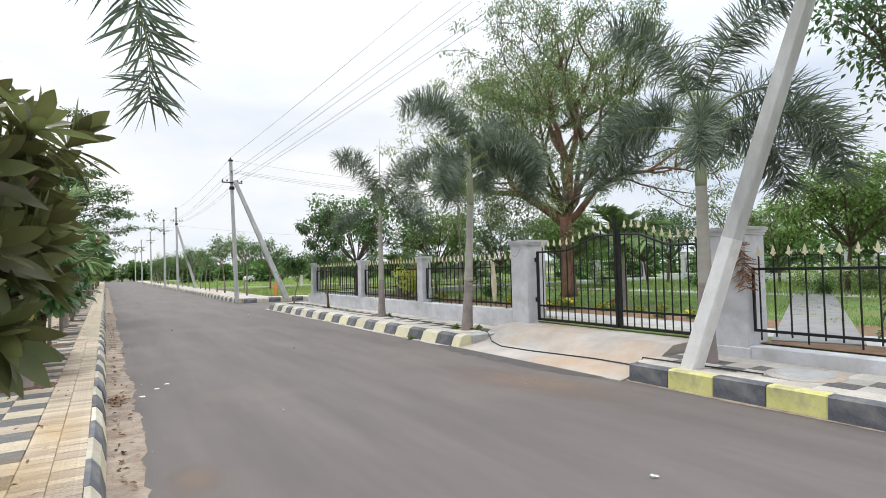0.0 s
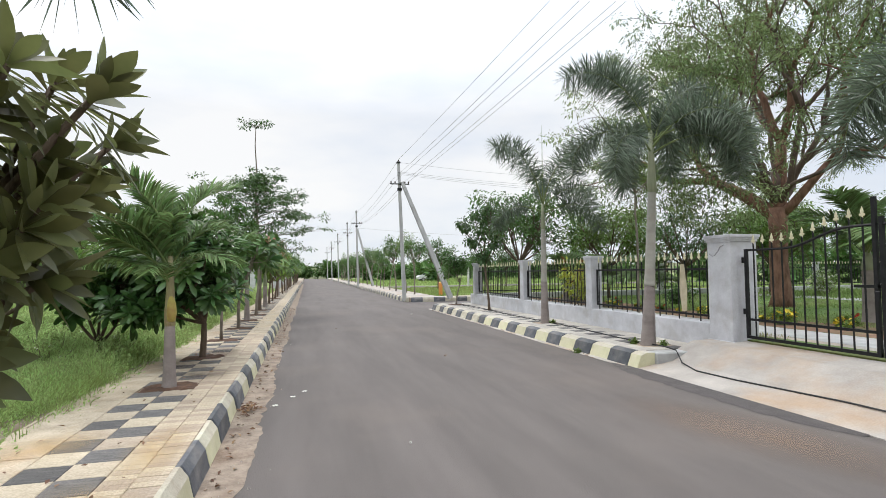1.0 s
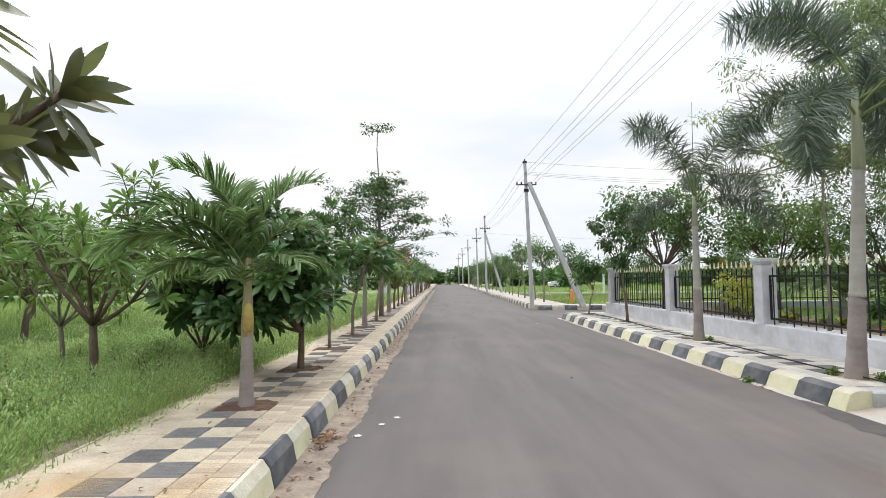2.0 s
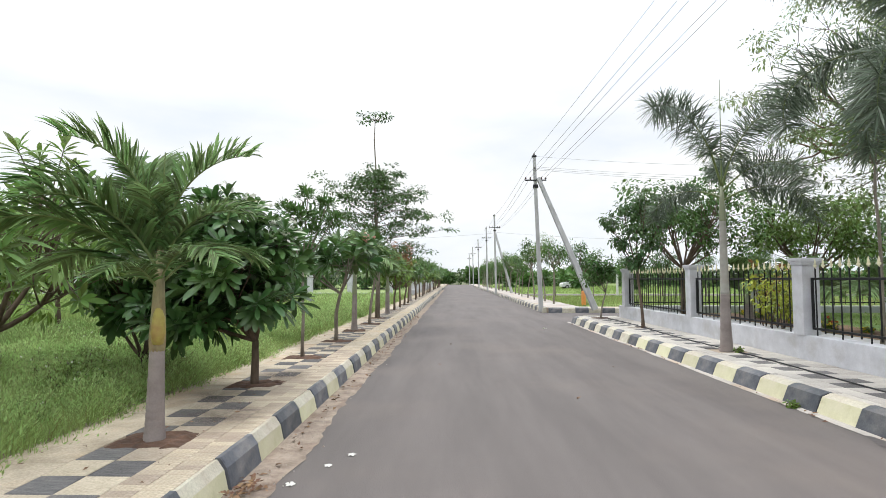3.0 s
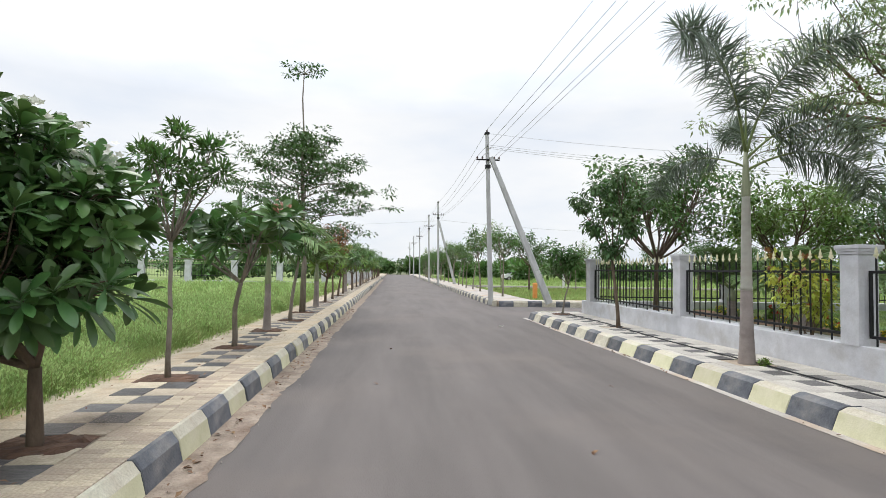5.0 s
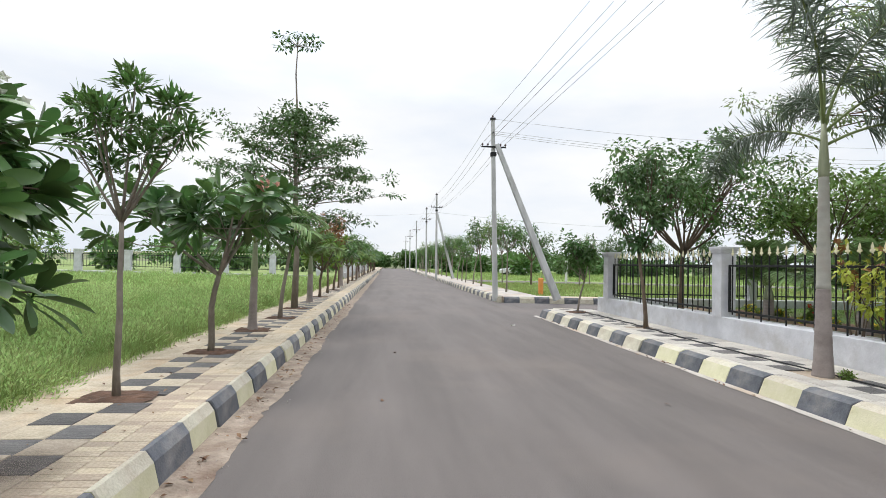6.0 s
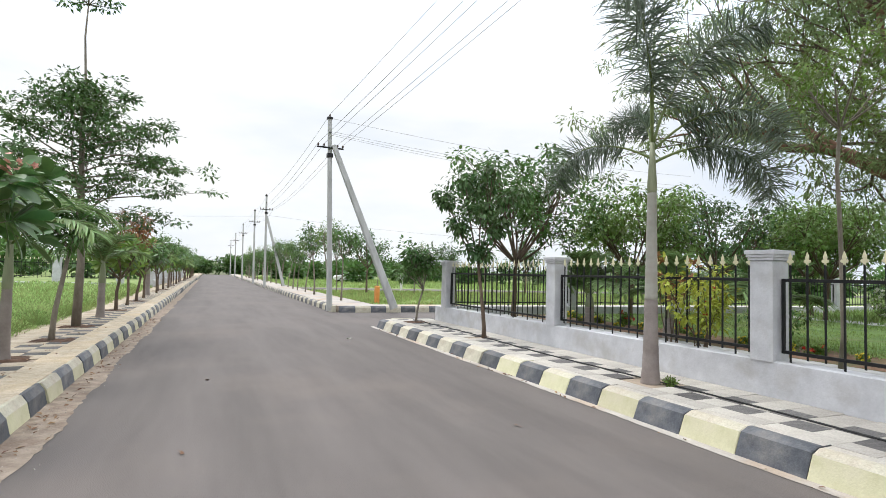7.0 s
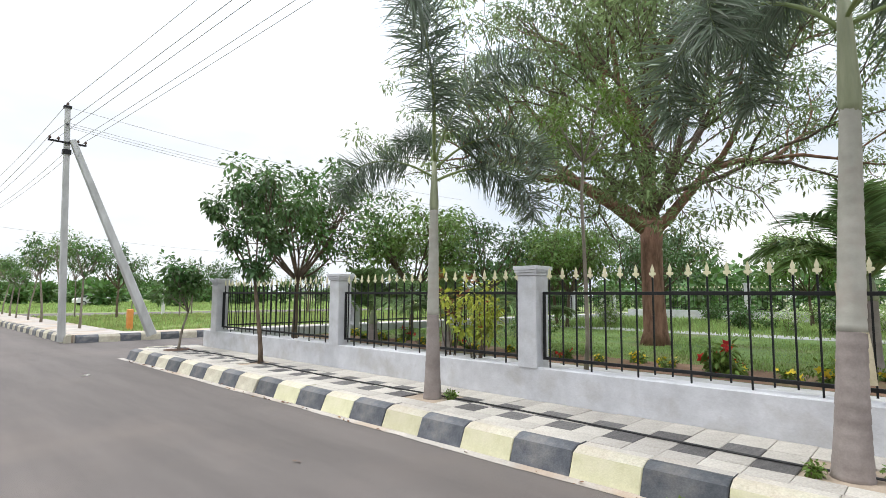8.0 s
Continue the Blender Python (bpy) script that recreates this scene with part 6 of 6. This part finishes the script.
far_tops = [(5.42, 61.0), (5.28, 72.5), (5.18, 93.0), (5.08, 115.0), (5.08, 140.0)]
for dx, z1, z0, dx0 in ((-0.03, 8.22, 9.25, 0.0), (-0.50, 6.93, 8.05, -0.50), (-0.26, 6.93, 8.05, -0.26), (0.30, 6.93, 8.05, 0.30), (0.52, 6.93, 8.05, 0.52)):
    pts = [(7.0 + dx0, 3.7, z0), (5.36 + dx, 32.9, z1)]
    wire(pts, 0.12)
    wire([(5.36 + dx, 32.9, z1)] + [(x + dx, y, z1 + 0.1) for x, y in far_tops], 0.35)
for z1, z2, dy in ((8.05, 7.4, 0.0), (7.52, 6.9, 0.05), (7.45, 6.75, 0.12), (7.40, 6.6, 0.2)):
    wire([(5.40, 33.0 + dy, z1), (24.0, 31.2 + dy * 3, z2 - 0.2)], 0.30, 0.009, "power line branching over the side road")
wire([(5.45, 61.0, 6.5), (-40, 70, 6.2)], 0.6, 0.012, "power line crossing the road")
wire([(5.45, 61.0, 6.6), (40, 58, 5.8)], 0.6, 0.012, "power line crossing the far plot")

# cable lying along the east pavement
cable = Shape()
pts = [(6.35, 5.2, KERB + 0.02), (6.25, 6.9, KERB + 0.02), (6.30, 7.0, 0.135), (6.32, 7.9, 0.130), (6.24, 8.8, 0.115), (6.18, 9.4, 0.105), (6.16, 10.2, 0.10), (6.30, 10.7, 0.14), (6.44, 10.97, 0.235), (6.50, 11.1, KERB + 0.018), (6.60, 11.6, KERB + 0.02)]
pts += [(6.62 + 0.05 * math.sin(y * 0.9) + 0.010 * (y - 12), y, KERB + 0.014) for y in np.arange(12.3, 26.6, 0.6)]
cable.tube(pts, [0.011] * len(pts), 6)
tagged(link("cable", cable.mesh("cable", CABLE)), "thin black cable lying along the pavement and driveway", "cable")

# crack in the gate pillar's plaster
crack = Shape()
pts = [(7.421, 11.28, 1.98), (7.421, 11.20, 1.93), (7.421, 11.14, 1.95), (7.421, 11.06, 2.02), (7.421, 11.01, 2.10), (7.421, 10.91, 2.13)]
crack.tube(pts, [0.004] * len(pts), 4)
tagged(link("plaster_crack", crack.mesh("plaster_crack", CABLE)), "thin dark crack across the pillar's plaster", "crack", kind="structure")

# dried palm sheath hanging at the fence
sheath = Shape()
v = []
for k in range(7):
    s = k / 6
    w = 0.13 * (1 - 0.45 * abs(2 * s - 0.9))
    for q in (-1, 0, 1):
        v.append((7.50 - 0.03 * (q == 0) - 0.10 * (1 - s), 11.95 + 0.16 * s + q * w * 0.8, 0.88 + 0.92 * s))
sheath.add(v, [(3 * k + j, 3 * k + j + 1, 3 * k + j + 4, 3 * k + j + 3) for k in range(6) for j in (0, 1)])
ob = tagged(link("palm_sheath", sheath.mesh("palm_sheath", CLOTH)), "dry cream palm sheath leaning on the iron fence", "palm sheath")
md = ob.modifiers.new("thick", "SOLIDIFY")
md.thickness = 0.012

# ---- litter ----
rngl = np.random.default_rng(41)


def litter(name, spots, length, mat, label, category):
    P = np.array(spots)
    n = len(P)
    a = rngl.uniform(0, 6.28, n)
    D = np.stack([np.cos(a), np.sin(a), rngl.uniform(0.0, 0.5, n)], -1)
    N = np.array([0, 0, 1.0]) + 0.5 * sphere_dirs(rngl, n)
    L = length * rngl.uniform(0.5, 1.2, n)
    return tagged(link(name, leaf_mesh(name, mat, P, D, N, L, L * 0.45, SIMPLE, fold=0.5)), label, category, kind="stuff")


spots = [(-0.50 + rngl.normal(0, 0.06), 10.05 + rngl.normal(0, 0.16), 0.02 + 0.05 * rngl.random()) for _ in range(70)]
spots += [(-0.56 + abs(rngl.normal(0, 0.10)), rngl.uniform(2, 30), 0.016) for _ in range(260)]
litter("dry_leaves", spots, 0.075, DRY_LEAF, "dry brown leaves gathered in the gutter", "leaves")
spots = [(rngl.uniform(-2.3, -1.0), rngl.uniform(3, 25), KERB + 0.006) for _ in range(170)]
litter("dry_leaves", spots, 0.06, DRY_LEAF, "scattered dry leaves on the pavement", "leaves")
spots = [(XR - 0.20 - abs(rngl.normal(0, 0.05)), rngl.uniform(11.5, 26), 0.012) for _ in range(60)]
litter("dry_leaves", spots, 0.08, DRY_LEAF, "dry leaves along the east kerb", "leaves")
for x, y, s in ((-0.19, 10.26, 0.05), (0.175, 11.0, 0.05), (0.02, 10.7, 0.045), (4.27, 24.09, 0.09), (3.06, 4.43, 0.045), (1.2, 8.3, 0.03)):
    P, D, N = flower_heads(rngl, [(x, y, 0.012)], 0.0, 1)
    tagged(link("fallen_flower", leaf_mesh("fallen_flower", FLOWER_WHITE, P, D * np.array([1, 1, 0.1]), N, s, s * 0.6, SIMPLE)), "fallen white blossom on the asphalt", "flower", "fallen blossoms")
for x, y in ((4.246, 16.18), (1.10, 19.69), (2.9, 13.5), (0.9, 16.4)):
    P, D, N = flower_heads(rngl, [(x, y, 0.01)], 0.0, 1)
    tagged(link("dead_leaf", leaf_mesh("dead_leaf", DRY_LEAF, P[:2], D[:2] * np.array([1, 1, 0.2]), N[:2], 0.07, 0.04, SIMPLE)), "curled dark leaf on the asphalt", "leaf", "leaves on the road")
dry = frond_mesh(np.random.default_rng(402), 1.25, -0.9, 0.6, 170, 0.26, 0.013, True, RUST_LEAF, 0, 0.012, 0.25)
stalk = tagged(link("dried_fruit_stalk", dry[0]), "brown dried fruit stalk hanging from the palm", "fruit stalk")
stalk.matrix_basis = pose(6.90, 6.06, 2.42, 0, 0, -20)
link("foliage", dry[1], stalk)
weedlet = shrub(XR - 0.22, 13.0, 0.0, 401, "small green weed at the kerb's foot", 0.07, 0.11, 7, 0.05, TREE_LEAF_FRESH, "kerb_weed", stems=6, group="weeds at the kerb")
for x, y, s in ((6.72, 16.35, 1.0), (6.80, 16.5, 0.9), (6.75, 11.75, 1.0), (6.45, 12.25, 1.0)):
    copy_thing(weedlet, pose(x, y, 0.0 if x < 6 else KERB, 0, 0, 90 * y) @ Matrix.Scale(s, 4))
blotch("dust_stain", 4.7, 7.6, 0.7, 2.0, 0.004, DUST, "orange dust stain on the asphalt", "stain", 12)
blotch("dust_stain_west", 0.0, 6.6, 0.25, 0.45, 0.004, DUST, "small orange dust stain on the asphalt", "stain")

# ochre stains, then darker brown patches on the tiles round the frangipani
for x, y, rx, ry, mat, text in ((-1.00, 7.9, 0.28, 0.9, OCHRE, "yellow ochre stain on the pavers"), (-1.25, 6.6, 0.5, 0.8, OCHRE, "yellow ochre stain on the pavers"), (-1.9, 8.3, 0.45, 0.5, OCHRE, "pale ochre stain on the edge slabs"),
                                (-1.3, 11.4, 0.6, 0.8, DARK_PATCH, "dark brown patch on the tiles"), (-1.75, 12.3, 0.6, 0.7, DARK_PATCH, "dark brown patch on the tiles"), (-1.4, 13.7, 0.5, 0.5, DARK_PATCH, "dark brown patch on the tiles")):
    blotch("pavement_mark", x, y, rx, ry, KERB + 0.006, mat, text, "stain")

# grit along the west gutter
grit = Shape()
for _ in range(700):
    x, y, r = -0.62 + abs(rngl.normal(0, 0.16)), rngl.uniform(2, 26), rngl.uniform(0.003, 0.011)
    a = rngl.uniform(0, 6.28)
    c = [(x + r * math.cos(a + q), y + r * math.sin(a + q), 0.004) for q in (0, 1.7, 3.1, 4.6)]
    grit.add(c + [(x, y, 0.012 + r)], [(0, 1, 4), (1, 2, 4), (2, 3, 4), (3, 0, 4)])
tagged(link("gutter_grit", grit.mesh("gutter_grit", CONCRETE)), "loose grit and pebbles along the gutter", "grit", kind="stuff")

# manhole cover on the near pavement
lid = thing("manhole_cover", 6.75, 4.9, KERB + 0.002, "round concrete manhole cover in the pavement", "manhole cover")
part("frame", Shape().tube([(0, 0, 0), (0, 0, 0.014)], [0.44, 0.42], 28), CONCRETE, lid)
part("lid", Shape().tube([(0, 0, 0.006), (0, 0, 0.026)], [0.34, 0.32], 28), CONCRETE_GREY, lid)

# ---- paving, piece by piece ----
TILE = 0.33


def tile_shape(w, l, t=0.03, cut=0.004):
    return Shape().box(cut / 2, w - cut / 2, cut / 2, l - cut / 2, -t, 0, cut)


tile_dark = tile_shape(TILE, TILE).mesh("tile", TILE_DARK)
tile_cream = tile_shape(TILE, TILE).mesh("tile", TILE_CREAM)
tile_pale = tile_shape(TILE, TILE).mesh("tile", TILE_PALE)
rngt = np.random.default_rng(61)


def tilt(x, y, z):
    return pose(x, y, z + rngt.normal(0, 0.0012), rngt.normal(0, 0.25), rngt.normal(0, 0.25), 0)


holes_w = [5.55, 10.58, 13.06, 15.55, 18.08, 20.57, 22.78, 25.27]
cols = [-1.19 - TILE, -1.19 - 2 * TILE]
y_start = 8.40 - 24 * TILE
for k in range(118):
    y = y_start + k * TILE
    for c, x in enumerate(cols):
        if any(abs(y + TILE / 2 - h) < 0.2 and abs(x + TILE / 2 + 1.55) < 0.3 for h in holes_w):
            continue
        link("tile", tile_dark if (k + c) % 2 == 0 else tile_cream, slab_w, tilt(x, y, KERB))
rest = Shape()
for k in range(118, 470):
    for c, x in enumerate(cols):
        y = y_start + k * TILE
        rest.box(x + 0.002, x + TILE - 0.002, y + 0.002, y + TILE - 0.002, KERB - 0.03, KERB, 0, (k + c) % 2)
tagged(part("far_tiles", rest, (TILE_DARK, TILE_CREAM), slab_w), kind="stuff")
edge = Shape()
for k in range(340):
    y = -4 + k * 0.5
    edge.box(-2.44, -1.855, y + 0.004, y + 0.496, KERB - 0.03, KERB - 0.003 + rngt.normal(0, 0.002), 0.004)
tagged(part("edge_slabs", edge, TILE_CREAM, slab_w, "dusty cream edge slabs"), kind="stuff")
pw, pl = 0.098, 0.2165
paver = tile_shape(pl, pw, 0.03, 0.004).mesh("paver", PAVER)
many = Shape()
for k in range(700):
    y = 3.0 + k * pw
    for c in range(2):
        x = -1.188 + c * pl
        w = pl
        if 5.5 < y < 16.5:
            link("paver", paver, slab_w, tilt(x, y, KERB - 0.001))
        else:
            many.box(x + 0.002, x + w - 0.002, y + 0.002, y + pw - 0.002, KERB - 0.03, KERB - 0.001, 0.0)
tagged(part("small_pavers", many, PAVER, slab_w, "ochre pavers along the kerb"), kind="stuff")

holes_e = [12.0, 16.64, 21.72, 25.5]
colx = [XR + 0.20, 6.15 + 0.16, 6.31 + TILE, 6.31 + 2 * TILE]
colw = [0.26, TILE, TILE, 7.42 - 6.31 - 2 * TILE]
narrow = tile_shape(colw[0], TILE).mesh("tile", TILE_PALE)
wide_t = tile_shape(colw[3], TILE).mesh("tile", TILE_PALE)
for k in range(46):
    y = 11.36 + k * TILE
    if y + TILE > 26.74:
        break
    for c in range(4):
        if c in (1, 2) and any(abs(y + TILE / 2 - h) < 0.2 and abs(colx[c] + TILE / 2 - 6.63) < 0.2 for h in holes_e):
            continue
        black = c in (1, 2) and (k + c) % 2 == 0
        me = narrow if c == 0 else wide_t if c == 3 else tile_dark if black else tile_pale
        link("tile", me, slab_e, tilt(colx[c], y, KERB))
for k in range(40):
    y = 6.87 - (k + 1) * TILE
    for c in range(4):
        black = c in (1, 2) and (k + c) % 2 == 0
        me = narrow if c == 0 else wide_t if c == 3 else tile_dark if black else tile_pale
        link("tile", me, slab_n, tilt(colx[c], y, KERB))
